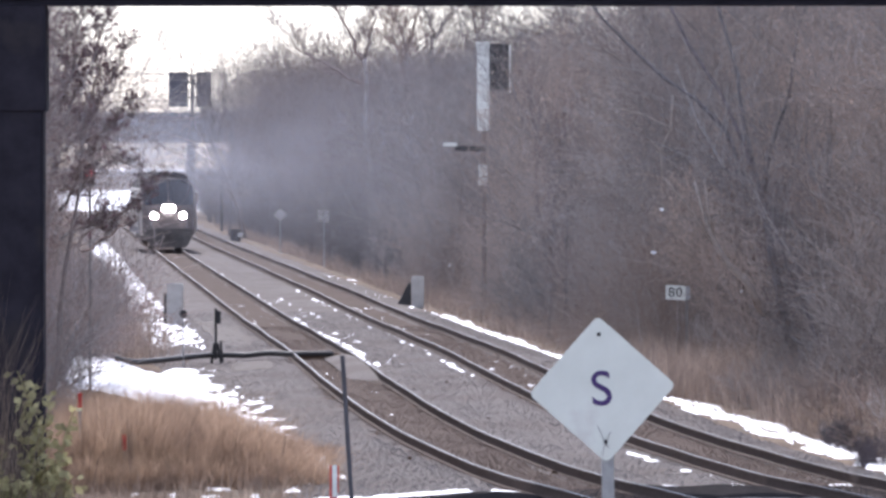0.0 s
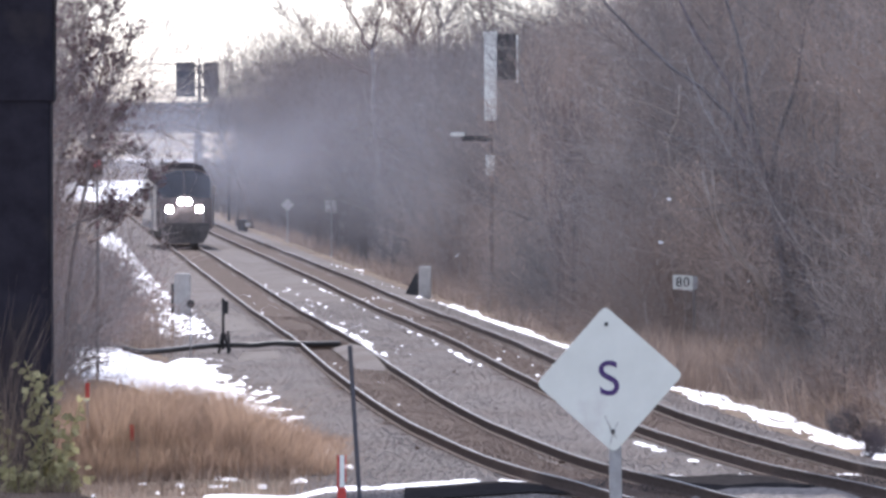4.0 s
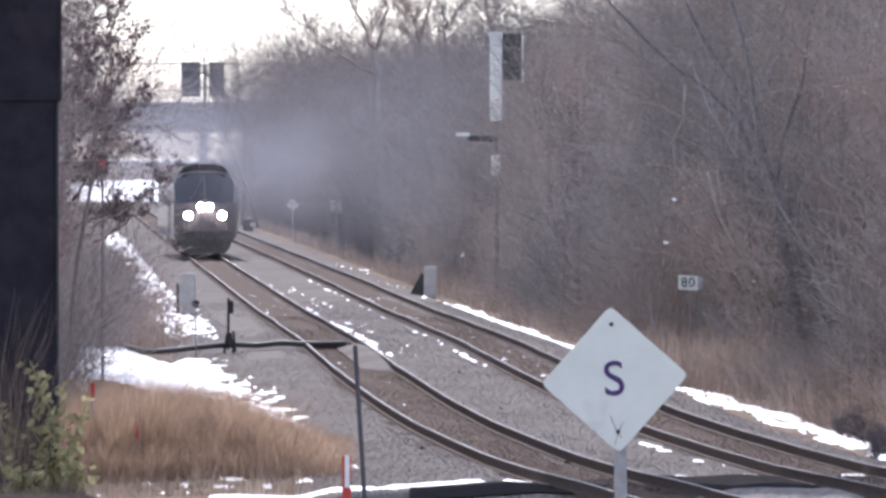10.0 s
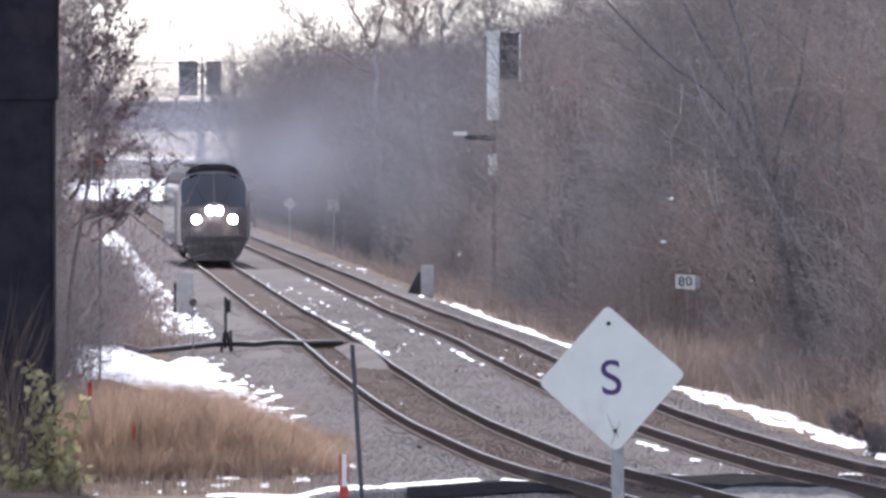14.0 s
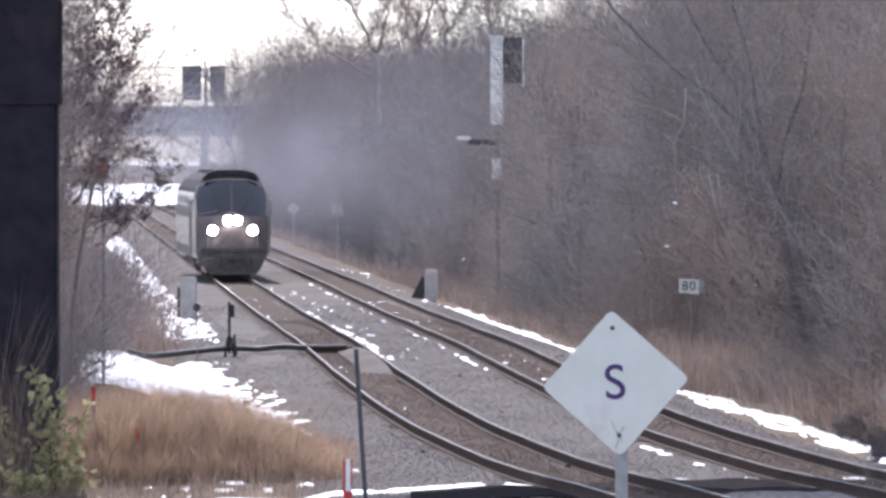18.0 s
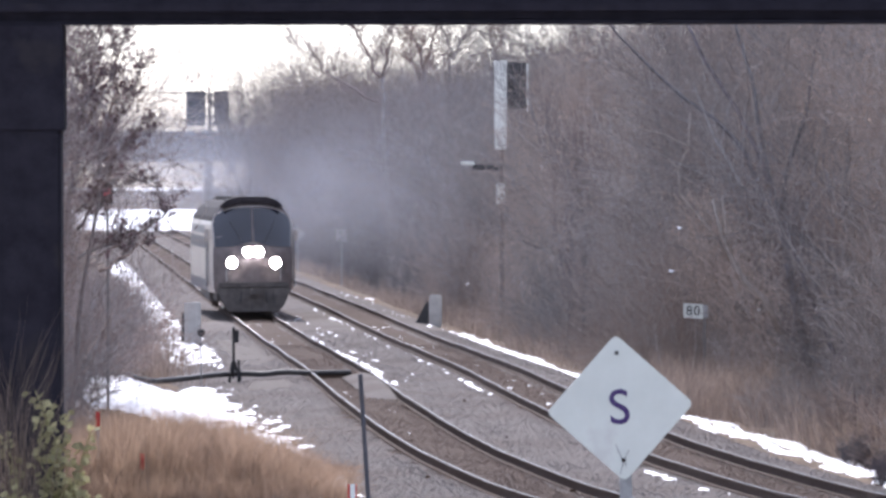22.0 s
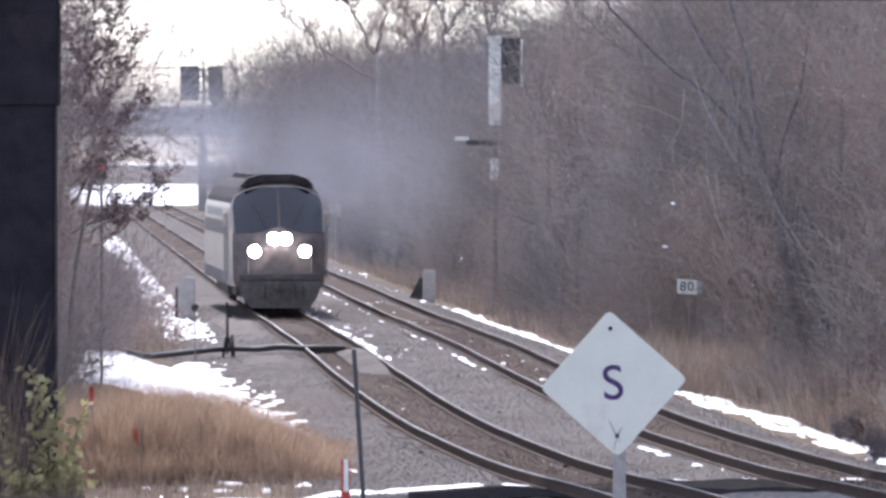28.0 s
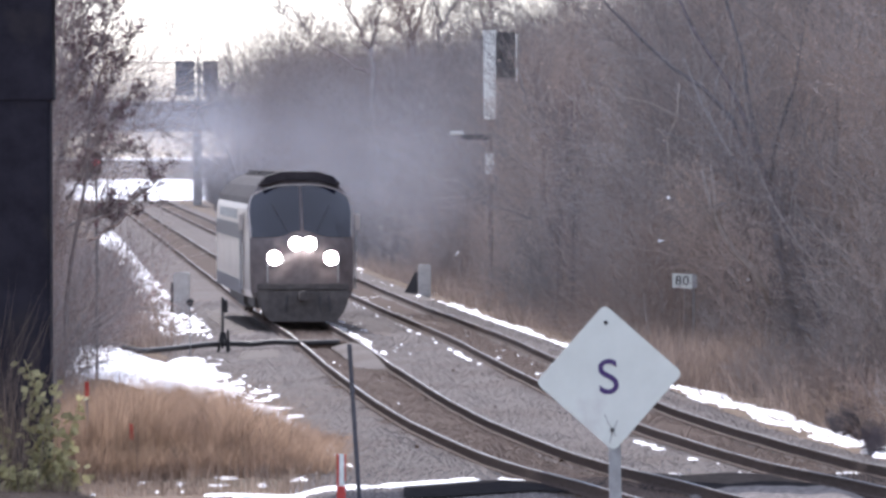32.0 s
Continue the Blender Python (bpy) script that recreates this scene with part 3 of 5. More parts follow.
for i in range(24):
    x0, x1 = -70 + i * 4, -66 + i * 4
    f = lambda x: 13.3 + 0.0008 * (x + 22) ** 2
    rod((x0, 620, f(x0)), (x1, 620, f(x1)), 0.05, sides=5, bm=cbm)
part("wire", cbm, M_BLACK, cab)
for x in (-70, 26):
    part("pole", rod((x, 620, -1), (x, 620, f(x) + 0.3), 0.16), M_BARK, cab)
far = thing("far_embankment", "low grey road embankment across the snowy fields", "embankment", kind="structure",
            data=mesh_of("far_embankment", [(-600, 1180, -0.6), (600, 1180, -0.6), (600, 1190, 3.0), (-600, 1190, 3.0), (-600, 1200, 3.0), (600, 1200, 3.0), (600, 1212, -0.6), (-600, 1212, -0.6)],
                         [(0, 1, 2, 3), (3, 2, 5, 4), (4, 5, 6, 7)], M_EARTH))


# ---- trees and brush ----
def grow(seed, height, kind):
    """Segments (start, end, radius, radius) of trunk and of branches."""
    r = random.Random(seed)
    trunk, crown = [], []

    def limb(p, d, length, rad, level, out):
        n = 5 if level < 2 else 3
        for i in range(n):
            d = (d + Vector((r.gauss(0, 1), r.gauss(0, 1), r.gauss(0, 0.7) + (0.25 if level else 0.1))) * (0.1 if level == 0 else 0.2)).normalized()
            q = p + d * length / n
            r1 = max(0.005, rad * (1 - 0.75 * (i + 1) / n))
            r0 = max(0.006, rad * (1 - 0.75 * i / n))
            out.append((p, q, r0, r1))
            if level < 3 and (level or i >= 1):
                for c in range((0, 4, 2, 2)[level] + (3 if level == 0 else 0)):
                    a = r.uniform(0, 6.283)
                    u = d.orthogonal().normalized()
                    v = d.cross(u)
                    nd = (d * r.uniform(0.4, 0.9) + (u * math.cos(a) + v * math.sin(a)) * r.uniform(0.6, 1.0) + Vector((0, 0, 0.15))).normalized()
                    limb(p.lerp(q, r.random()), nd, length * r.uniform(0.35, 0.6), r1 * 0.55, level + 1, crown)
            p = q
    if kind == "tree":
        limb(Vector((0, 0, -0.3)), Vector((r.gauss(0, 0.08), r.gauss(0, 0.08), 1)).normalized(), height, height * 0.014, 0, trunk)
    else:
        for k in range(6):
            a = r.uniform(0, 6.283)
            trunk.append([])
            limb(Vector((0.35 * math.cos(a), 0.35 * math.sin(a), -0.3)), Vector((math.cos(a) * 0.45, math.sin(a) * 0.45, 1)).normalized(), height * r.uniform(0.6, 1.0), 0.022, 1, trunk[-1])
    return trunk, crown


def sticks(name, segs, material, sides=3):
    p = np.array([tuple(s[0]) for s in segs])
    q = np.array([tuple(s[1]) for s in segs])
    r0 = np.array([s[2] for s in segs])[:, None]
    r1 = np.array([s[3] for s in segs])[:, None]
    d = q - p
    d /= np.linalg.norm(d, axis=1)[:, None] + 1e-9
    u = np.cross(d, np.where(np.abs(d[:, 2:3]) > 0.9, (1.0, 0, 0), (0, 0, 1.0)))
    u /= np.linalg.norm(u, axis=1)[:, None]
    w = np.cross(d, u)
    ring = [u * math.cos(6.2832 * k / sides) + w * math.sin(6.2832 * k / sides) for k in range(sides)]
    vs = np.stack([p + c * r0 for c in ring] + [q + c * r1 for c in ring], axis=1).reshape(-1, 3)
    n = len(segs)
    fs = []
    for k in range(sides):
        a, b = k, (k + 1) % sides
        fs.append(np.arange(n)[:, None] * 2 * sides + np.array([[a, b, b + sides, a + sides]]))
    fs = np.concatenate(fs).tolist()
    return mesh_of(name, vs.tolist(), fs, material)


def tube(name, segs, material, sides=7):
    """A chain of segments as one closed, tapering tube."""
    pts = [s[0] for s in segs] + [segs[-1][1]]
    rad = [s[2] for s in segs] + [segs[-1][3]]
    vs, fs = [], []
    for k, p in enumerate(pts):
        d = (pts[min(k + 1, len(pts) - 1)] - pts[max(k - 1, 0)]).normalized()
        u = d.cross(Vector((0.3, 1, 0.1))).normalized()
        w = d.cross(u)
        vs += [p + (u * math.cos(6.2832 * i / sides) + w * math.sin(6.2832 * i / sides)) * rad[k] for i in range(sides)]
    for k in range(len(pts) - 1):
        for i in range(sides):
            a, b = k * sides + i, k * sides + (i + 1) % sides
            fs.append((a, b, b + sides, a + sides))
    fs.append(tuple(range(sides))[::-1])
    fs.append(tuple((len(pts) - 1) * sides + i for i in range(sides)))
    return mesh_of(name, vs, fs, material, True)


def tree(seed, height, bark, label, leaves=0, size=0.035, leaf=None):
    tr, cr = grow(seed, height, "tree")
    ob = thing("bare_tree", label, "tree")
    part("trunk", tube("trunk", tr, bark, 7), None, ob)
    part("crown", sticks("crown", cr, bark), None, ob)
    if leaves:
        r = random.Random(seed)
        vs, fs = [], []
        for k in range(leaves):
            s = r.choice(cr)
            c = s[1]
            b = len(vs)
            for i in range(4):
                vs.append(c + Vector((r.gauss(0, 1), r.gauss(0, 1), r.gauss(0, 1))) * size)
            fs += [(b, b + 1, b + 2), (b + 1, b + 2, b + 3)]
        tagged(part("dead_foliage", mesh_of("dead_foliage", vs, fs, leaf or M_LEAF), None, ob, "shrivelled dead leaves"), kind="stuff")
    return ob


def shrub(seed, height, bark, label):
    tr, cr = grow(seed, height, "shrub")
    ob = thing("bare_shrub", label, "shrub")
    for st in tr:
        part("stem", tube("stem", st, bark, 4), None, ob)
    tagged(part("twig_crown", sticks("twig_crown", cr, bark), None, ob), kind="stuff")
    return ob


rw = random.Random(17)
kinds = [tree(k, h, b, t) for k, h, b, t in (
    (1, 11.5, M_BARK, "bare grey-brown tree on the slope"), (2, 9.5, M_RED_BARK, "bare reddish-brown tree on the slope"),
    (3, 13.0, M_BARK, "tall bare tree with forked limbs"), (4, 8.5, M_RED_BARK, "slender bare reddish-brown young tree"))]
russet = [tree(k, h, M_RED_BARK, "tree still holding withered russet leaves", n, 0.022, M_OAK) for k, h, n in ((6, 7.5, 6000), (7, 5.5, 5000))]
bushes = [shrub(k, h, b, t) for k, h, b, t in ((11, 3.6, M_RED_BARK, "tangled reddish-brown bare shrub"), (12, 2.8, M_BARK, "grey-brown bare shrub of thin stems"), (13, 4.6, M_RED_BARK, "tall thicket of thin reddish stems"))]
first = set()


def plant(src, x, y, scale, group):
    if abs(x - 0.0385 * y) < 2.4 and y < 166 and x > 0:   # kept off the camera's sight line to the number plate
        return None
    if -2.6 < x - 0.0085 * y < 3.2 and y < 231 and src.name.startswith(("bare_tree", "forked")):   # and trees off its sight line to the old signal mast
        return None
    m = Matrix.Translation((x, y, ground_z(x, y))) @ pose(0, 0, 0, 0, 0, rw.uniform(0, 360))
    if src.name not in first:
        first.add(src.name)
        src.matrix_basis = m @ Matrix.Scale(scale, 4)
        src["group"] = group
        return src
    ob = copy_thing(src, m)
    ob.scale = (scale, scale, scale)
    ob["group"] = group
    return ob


# wooded slope to the right of the line
for k in range(112):
    y = 112 + 225 * (k + rw.random()) / 112
    off = 10.0 + 24 * rw.random() ** 1.3
    far_off = step(190, 300, y)
    plant(rw.choice(kinds[:4]), line_x(y) + off, y, rw.uniform(0.75, 1.15) * (0.85 if off < 13 else 1.1) * (1 - 0.24 * far_off), "trees of the wooded slope")
for k in range(46):
    y = 118 + 130 * (k + rw.random()) / 46
    plant(rw.choice(russet), line_x(y) + 10 + 9 * rw.random(), y, rw.uniform(0.6, 1.1), "trees of the wooded slope")


def far_woods(label, count, y0, y1, o0, o1, h0, h1, bark, seed):
    """A stand of far bare trees, too many to tell apart, in one mesh."""
    r = random.Random(seed)
    models = []
    for k in range(4):
        tr, cr = grow(60 + k, 10.0, "tree")
        keep = [s for s in cr if s[2] > 0.02 or r.random() < 0.2]
        models.append([np.array([[*s[0], *s[1], max(s[2], 0.014), max(s[3], 0.01)] for s in tr + keep])])
    segs = []
    for k in range(count):
        y = y0 + (y1 - y0) * (k + r.random()) / count
        x = line_x(y) + r.uniform(o0, o1)
        m = models[k % 4][0].copy()
        s = r.uniform(h0, h1) / 10
        a = r.uniform(0, 6.283)
        c, d = math.cos(a) * s, math.sin(a) * s
        z = ground_z(x, y)
        for b in (0, 3):
            px, py = m[:, b].copy(), m[:, b + 1].copy()
            m[:, b], m[:, b + 1], m[:, b + 2] = x + px * c - py * d, y + px * d + py * c, z + m[:, b + 2] * s
        segs.append(m)
    q = np.concatenate(segs)
    return thing("far_woods", label, "woods", kind="stuff", data=sticks("far_woods", [(row[0:3], row[3:6], row[6], row[7]) for row in q], bark))


far_woods("far bare woods on the slope", 140, 325, 450, 10.0, 28, 6.0, 8.6, M_BARK, 5)
far_woods("farthest bare woods on the slope", 170, 450, 640, 10.0, 28, 9.0, 13.0, M_BARK, 7)
far_woods("far bare brush beside the line", 130, 380, 625, -30, -7, 1.2, 3.6, M_BARK, 9)
far_woods("far bare brush at the edge of the woods", 240, 290, 620, 8.4, 13, 1.6, 4.2, M_BARK, 6)


def bough(r, p, q, sag, r0, r1, n=7, wiggle=0.03):
    """Segments of a limb from p to q that bows by sag, and its twigs."""
    p, q = Vector(p), Vector(q)
    length = (q - p).length
    mid = (p + q) / 2 + Vector((0, 0, sag))
    pts = []
    for k in range(n + 1):
        t = k / n
        c = p * (1 - t) ** 2 + mid * 2 * t * (1 - t) + q * t * t
        if 0 < k:
            c += Vector((r.gauss(0, wiggle), r.gauss(0, wiggle), r.gauss(0, wiggle))) * length
        pts.append(c)
    return [(pts[k], pts[k + 1], r0 + (r1 - r0) * k / n, r0 + (r1 - r0) * (k + 1) / n) for k in range(n)]


def sprays(r, limb, count, length, rad, out, level=0):
    """Twigs that rise from a limb, each forking again."""
    for s in limb[1:]:
        for c in range(count):
            d = (s[1] - s[0]).normalized()
            a = r.uniform(0, 6.283)
            d = (d * r.uniform(0.5, 1.0) + Vector((math.cos(a), math.sin(a), r.uniform(-0.2, 0.9))) * 0.75).normalized()
            p = s[0].lerp(s[1], r.random())
            q = p + d * length * r.uniform(0.4, 1.0)
            twig = bough(r, p, q, r.uniform(-0.1, 0.06) * length, min(rad, s[3]), rad * 0.45, 4, 0.035)
            out += twig
            if level < 2:
                sprays(r, twig, 2 if level else 3, length * 0.5, rad * 0.5, out, level + 1)


def boughed_tree(seed, label, root, top, limbs, thick, spray, bark, leaf=None, leaves=0, size=0.03):
    """A trunk from root to top, with limbs (start, end, bow) in x and z, all about one depth."""
    r = random.Random(seed)
    y = root[1]
    ob = thing("forked_tree", label, "tree")
    trunk = bough(r, (root[0], y, ground_z(*root) - 0.3), (top[0], y, top[1]), 0.0, thick, thick * 0.6, 8, 0.006)
    part("trunk", tube("trunk", trunk, bark, 8), None, ob)
    twigs = []
    sprays(r, trunk[5:], 2, spray, thick * 0.16, twigs)
    for (x0, z0), (x1, z1), bow in limbs:
        limb = bough(r, (x0, y, z0), (x1, y + r.uniform(-0.6, 0.6), z1), bow, thick * 0.5, thick * 0.16)
        part("limb", tube("limb", limb, bark, 6), None, ob)
        sprays(r, limb, 3, spray, thick * 0.13, twigs)
    part("crown", sticks("crown", twigs, bark), None, ob)
    if leaves:
        vs, fs = [], []
        ends = [s for s in twigs if s[3] < thick * 0.05]
        for k in range(leaves):
            c = r.choice(ends)[1]
            b = len(vs)
            vs += [c + Vector((r.gauss(0, 1), r.gauss(0, 1), r.gauss(0, 1))) * size for i in range(4)]
            fs += [(b, b + 1, b + 2), (b + 1, b + 2, b + 3)]
        tagged(part("dead_foliage", mesh_of("dead_foliage", vs, fs, leaf), None, ob, "shrivelled dead leaves"), kind="stuff")
    return ob


boughed_tree(71, "tall bare tree forking high above the woods", (-2.8, 330), (-3.35, 10.28),
             [((-3.35, 10.17), (-5.33, 13.36), 0.3), ((-3.35, 10.17), (-2.59, 13.80), -0.1), ((-3.52, 8.96), (-8.14, 12.37), -0.5)], 0.17, 1.5, M_DITCHBARK)
boughed_tree(72, "tall bare tree with two steep limbs", (-0.8, 332), (-1.16, 10.61),
             [((-1.16, 10.50), (-2.20, 13.80), 0.0), ((-1.16, 10.50), (-0.39, 13.80), -0.2), ((-1.10, 9.40), (-2.09, 12.26), -0.3)], 0.17, 1.5, M_DITCHBARK)
boughed_tree(73, "tall bare tree with spreading limbs", (0.6, 327), (0.18, 11.27),
             [((0.18, 11.16), (-0.50, 13.80), 0.0), ((0.18, 11.16), (1.65, 13.80), -0.2)], 0.15, 1.5, M_DITCHBARK)
boughed_tree(74, "tall slender bare tree behind the old mast", (2.8, 325), (2.42, 11.49),
             [((2.42, 11.38), (1.87, 13.80), 0.0), ((2.42, 11.38), (3.63, 13.80), -0.2)], 0.14, 1.5, M_DITCHBARK)
boughed_tree(75, "arching bare tree with shrivelled purplish leaves", (-7.6, 128), (-6.75, 6.3),
             [((-6.71, 6.2), (-6.35, 8.2), 0.0), ((-6.75, 5.7), (-5.98, 7.5), -0.1), ((-6.8, 5.4), (-5.8, 6.2), -0.1), ((-6.9, 3.5), (-5.35, 4.45), -0.1),
              ((-6.9, 3.2), (-5.6, 3.95), 0.0), ((-6.85, 5.1), (-5.45, 4.65), 0.15), ((-6.85, 5.2), (-7.55, 7.6), 0.1), ((-6.8, 6.0), (-7.1, 8.1), 0.0)], 0.05, 0.42, M_DITCHBARK, M_LEAF, 2200, 0.024)
boughed_tree(76, "bare tree with dark shrivelled leaves by the bridge", (-8.2, 131), (-7.45, 6.4),
             [((-7.4, 6.2), (-6.9, 8.4), 0.0), ((-7.4, 5.7), (-6.6, 7.9), -0.1), ((-7.4, 5.2), (-6.5, 6.7), -0.1), ((-7.5, 4.4), (-6.5, 5.7), -0.1),
              ((-7.5, 4.0), (-6.6, 4.9), 0.0), ((-7.45, 5.2), (-8.2, 7.6), 0.1), ((-7.5, 3.4), (-6.4, 3.9), 0.0)], 0.07, 0.5, M_DITCHBARK, M_LEAF, 1800, 0.024)
slope_seeds, rw = rw, random.Random(19)
for k in range(20):          # younger trees before the tall ones
    y = rw.uniform(240, 294)
    plant(rw.choice(kinds), line_x(y) + rw.uniform(8.6, 14), y, rw.uniform(0.55, 0.74), "trees of the wooded slope")
brown = tree(8, 7.0, M_MIDBARK, "tree thick with withered dark brown leaves", 6000, 0.024, M_BROWNLEAF)
for x, y, s in ((5.05, 207, 0.95), (6.9, 190, 0.8), (9.4, 150, 0.7)):
    plant(brown, x, y, s, "trees of the wooded slope")
for x, y, s in ((5.15, 222, 1.15), (5.3, 213, 1.1), (5.0, 205, 1.0), (6.2, 219, 1.15), (7.2, 208, 1.05), (5.6, 198, 0.95)):
    plant(russet[int(y) % 2], x, y, s, "trees of the wooded slope")
for x, y, s in ((3.9, 226, 1.0), (4.1, 217, 0.95), (4.6, 209, 0.9)):          # narrow ones close to the mast
    ob = copy_thing(russet[0], Matrix.Translation((x, y, ground_z(x, y))))
    ob.scale = (s * 0.5, s * 0.5, s)
    ob["group"] = "trees of the wooded slope"
for x, y, s in ((3.75, 204, 0.95), (4.15, 201, 0.8)):          # dark withered crowns beside the russet ones
    ob = copy_thing(brown, Matrix.Translation((x, y, ground_z(x, y))))
    ob.scale = (s * 0.33, s * 0.33, s)
    ob["group"] = "trees of the wooded slope"
plant(kinds[2], -13.0, 455, 1.0, "trees of the wooded slope")
plant(kinds[0], -14.6, 470, 0.85, "trees of the wooded slope")
rw = slope_seeds
for k in range(16):
    rw.random()
for k in range(215):
    y = 108 + 260 * ((k + rw.random()) / 215) ** 1.2
    off = 9.3 + 12 * rw.random() ** 1.5
    plant(rw.choice(bushes), line_x(y) + off, y, rw.uniform(0.7, 1.2), "shrubs of the wooded slope")
low = [shrub(k, h, b, t) for k, h, b, t in ((18, 1.5, M_BARK, "low grey tangle of stems among the weeds"), (19, 1.9, M_RED_BARK, "low reddish-brown tangle of stems among the weeds"))]
rw = random.Random(33)
for k in range(34):
    y = 112 + 60 * (k + rw.random()) / 34
    m_ = Matrix.Translation((line_x(y) + 8.9 + 3.6 * rw.random(), y, 0))
    m_.translation.z = ground_z(m_.translation.x, y)
    ob = copy_thing(low[k % 2], m_ @ pose(0, 0, 0, 0, 0, rw.uniform(0, 360))) if k > 1 else low[k]
    if k < 2:
        ob.matrix_basis = m_
    sc = rw.uniform(0.55, 1.0)
    ob.scale = (sc, sc, sc)
    ob["group"] = "low brush among the weeds"
# brush to the left of the line
ditch = [shrub(k, h, M_DITCHBARK, t) for k, h, t in ((15, 3.0, "tangled dark brown bare shrub"), (16, 3.8, "dark brown thicket of thin stems"), (17, 2.3, "low dark brown bare shrub"))]
rw = random.Random(23)
for k in range(70):
    y = 168 + 330 * ((k + rw.random()) / 70) ** 1.2
    off = -6.6 - 9 * rw.random() ** 1.2 - (y - 168) * 0.006
    plant(rw.choice(ditch), line_x(y) + off, y, rw.uniform(0.6, 1.1), "shrubs beside the ditch")
rw = random.Random(24)
for k in range(34):
    y = 150 + 330 * (k + rw.random()) / 34
    off = -10.5 - 12 * rw.random()
    plant(rw.choice(kinds[:4]), line_x(y) + off, y, rw.uniform(0.6, 0.9), "trees beside the ditch")
for x, y in ((-9.0, 148), (-8.7, 143), (-9.6, 156), (-8.6, 136), (-9.3, 140), (-10.4, 164), (-9.9, 170), (-10.2, 150), (-8.1, 124), (-8.3, 129), (-8.0, 119), (-8.9, 133), (-9.5, 145), (-9.2, 160), (-8.9, 163), (-9.6, 168), (-9.3, 166), (-8.6, 156), (-11.0, 185)):
    plant(ditch[0 if y % 2 else 1], x, y, 0.85, "shrubs beside the ditch")
rw = random.Random(25)
for x, y, s in ((-9.3, 158, 0.75), (-9.9, 165, 0.8), (-9.0, 148, 0.75), (-8.5, 136, 0.8)):
    plant(ditch[1], x, y, s * 1.2, "shrubs beside the ditch")
for x, y, s in ((-10.3, 140, 0.85), (-9.9, 150, 0.9), (-11.2, 158, 0.95), (-9.5, 133, 0.75)):
    plant(kinds[3], x - 0.2, y, s, "trees beside the ditch")
lt = [tree(21, 8.5, M_DITCHBARK, "bare tree with a few dark shrivelled leaves", 900, 0.03)]
for x, y, s in ((-9.3, 128, 0.9), (-9.7, 134, 1.0), (-10.5, 145, 1.0), (-9.0, 121, 0.75), (-11.6, 152, 1.0), (-9.5, 118, 0.9), (-9.7, 123, 1.0), (-9.9, 126, 1.0),
                (-8.8, 131, 0.95), (-9.2, 139, 1.0), (-10.4, 150, 1.05), (-9.0, 124, 0.85)):
    ob = plant(lt[0], x - 0.4, y, s, "leafy bare trees by the bridge")
    ob.scale = (s * 0.8, s * 0.8, s)
for x, y, s in ((-8.2, 136, 0.85), (-8.6, 142, 0.9)):
    ob = plant(lt[0], x, y, s, "leafy bare trees by the bridge")
    ob.scale = (s * 0.42, s * 0.42, s)
for x, y, s in ((-7.75, 126, 0.5), (-7.6, 124, 0.4), (-8.0, 130, 0.6)):
    plant(ditch[1], x, y, s, "shrubs beside the ditch")


def blades(name, label, category, tufts, per, place, h0, h1, width, material, seed, lean=0.25, tall=None, spread=0.12):
    """Tufts of thin bent blades that lean outwards."""
    r = random.Random(seed)
    vs, fs = [], []
    for k in range(tufts):
        cx, cy = place(r)
        th = r.uniform(h0, h1) * (tall(cx, cy) if tall else 1)
        tx, ty = r.gauss(0, lean * 0.6), r.gauss(0, lean * 0.6)
        for i in range(per):
            ox, oy = r.gauss(0, spread), r.gauss(0, spread)
            x, y = cx + ox, cy + oy
            z = ground_z(x, y) - 0.05
            h = th * r.uniform(0.55, 1.1)
            a = r.uniform(0, 6.283)
            wx, wy = math.cos(a) * width, math.sin(a) * width
            lx, ly = (tx + ox * 1.6 + r.gauss(0, lean * 0.5)) * h, (ty + oy * 1.6 + r.gauss(0, lean * 0.5)) * h
            b = len(vs)
            vs += [(x - wx, y - wy, z), (x + wx, y + wy, z), (x + lx * 0.3 + wx * 0.8, y + ly * 0.3 + wy * 0.8, z + h * 0.6),
                   (x + lx * 0.3 - wx * 0.8, y + ly * 0.3 - wy * 0.8, z + h * 0.6), (x + lx, y + ly, z + h)]
            fs += [(b, b + 1, b + 2, b + 3), (b + 3, b + 2, b + 4)]
    return thing(name, label, category, kind="stuff", data=mesh_of(name, vs, fs, material))


def in_mound(r):
    return -6.4 + 4.75 * r.random() ** 1.1, r.uniform(107, 119)


def mound_height(x, y):
    return (1 - 0.45 * math.exp(-((x + 3.85 - 0.05 * (y - 113)) / 0.3) ** 2)) * (0.28 + 1.0 * step(-1.7, -3.9, x) + 0.2 * rough(x, y, 1.1, 9) + 0.14 * rough(x, y, 3.1, 4)) * (1 - 0.3 * step(109, 119, y)) * (1 - 0.1 * step(-5.0, -6.2, x))


blades("dry_grass", "mound of tall orange-brown dry grass", "grass", 1800, 30, in_mound, 0.7, 1.45, 0.0035, M_THATCH, 5, 0.5, mound_height, spread=0.1)


blades("dry_grass", "short leaning dry grass before the mound", "grass", 420, 22, lambda r: (-6.3 + 4.5 * r.random(), r.uniform(105.9, 107.6)), 0.3, 0.8, 0.0035, M_THATCH, 56, 0.6)


def at_foot(r):
    y = 104 + 30 * r.random()
    return line_x(y) + 8.4 + 3.4 * r.random(), y


blades("dry_grass", "low dry grass behind the mound", "grass", 500, 26, lambda r: (r.uniform(-8.2, -4.0), r.uniform(114, 134)), 0.45, 0.95, 0.004, M_THATCH, 55, 0.3)


def on_slope(r):
    y = 100 + 200 * r.random() ** 1.4
    return line_x(y) + 8.4 + 5 * r.random() ** 1.3, y


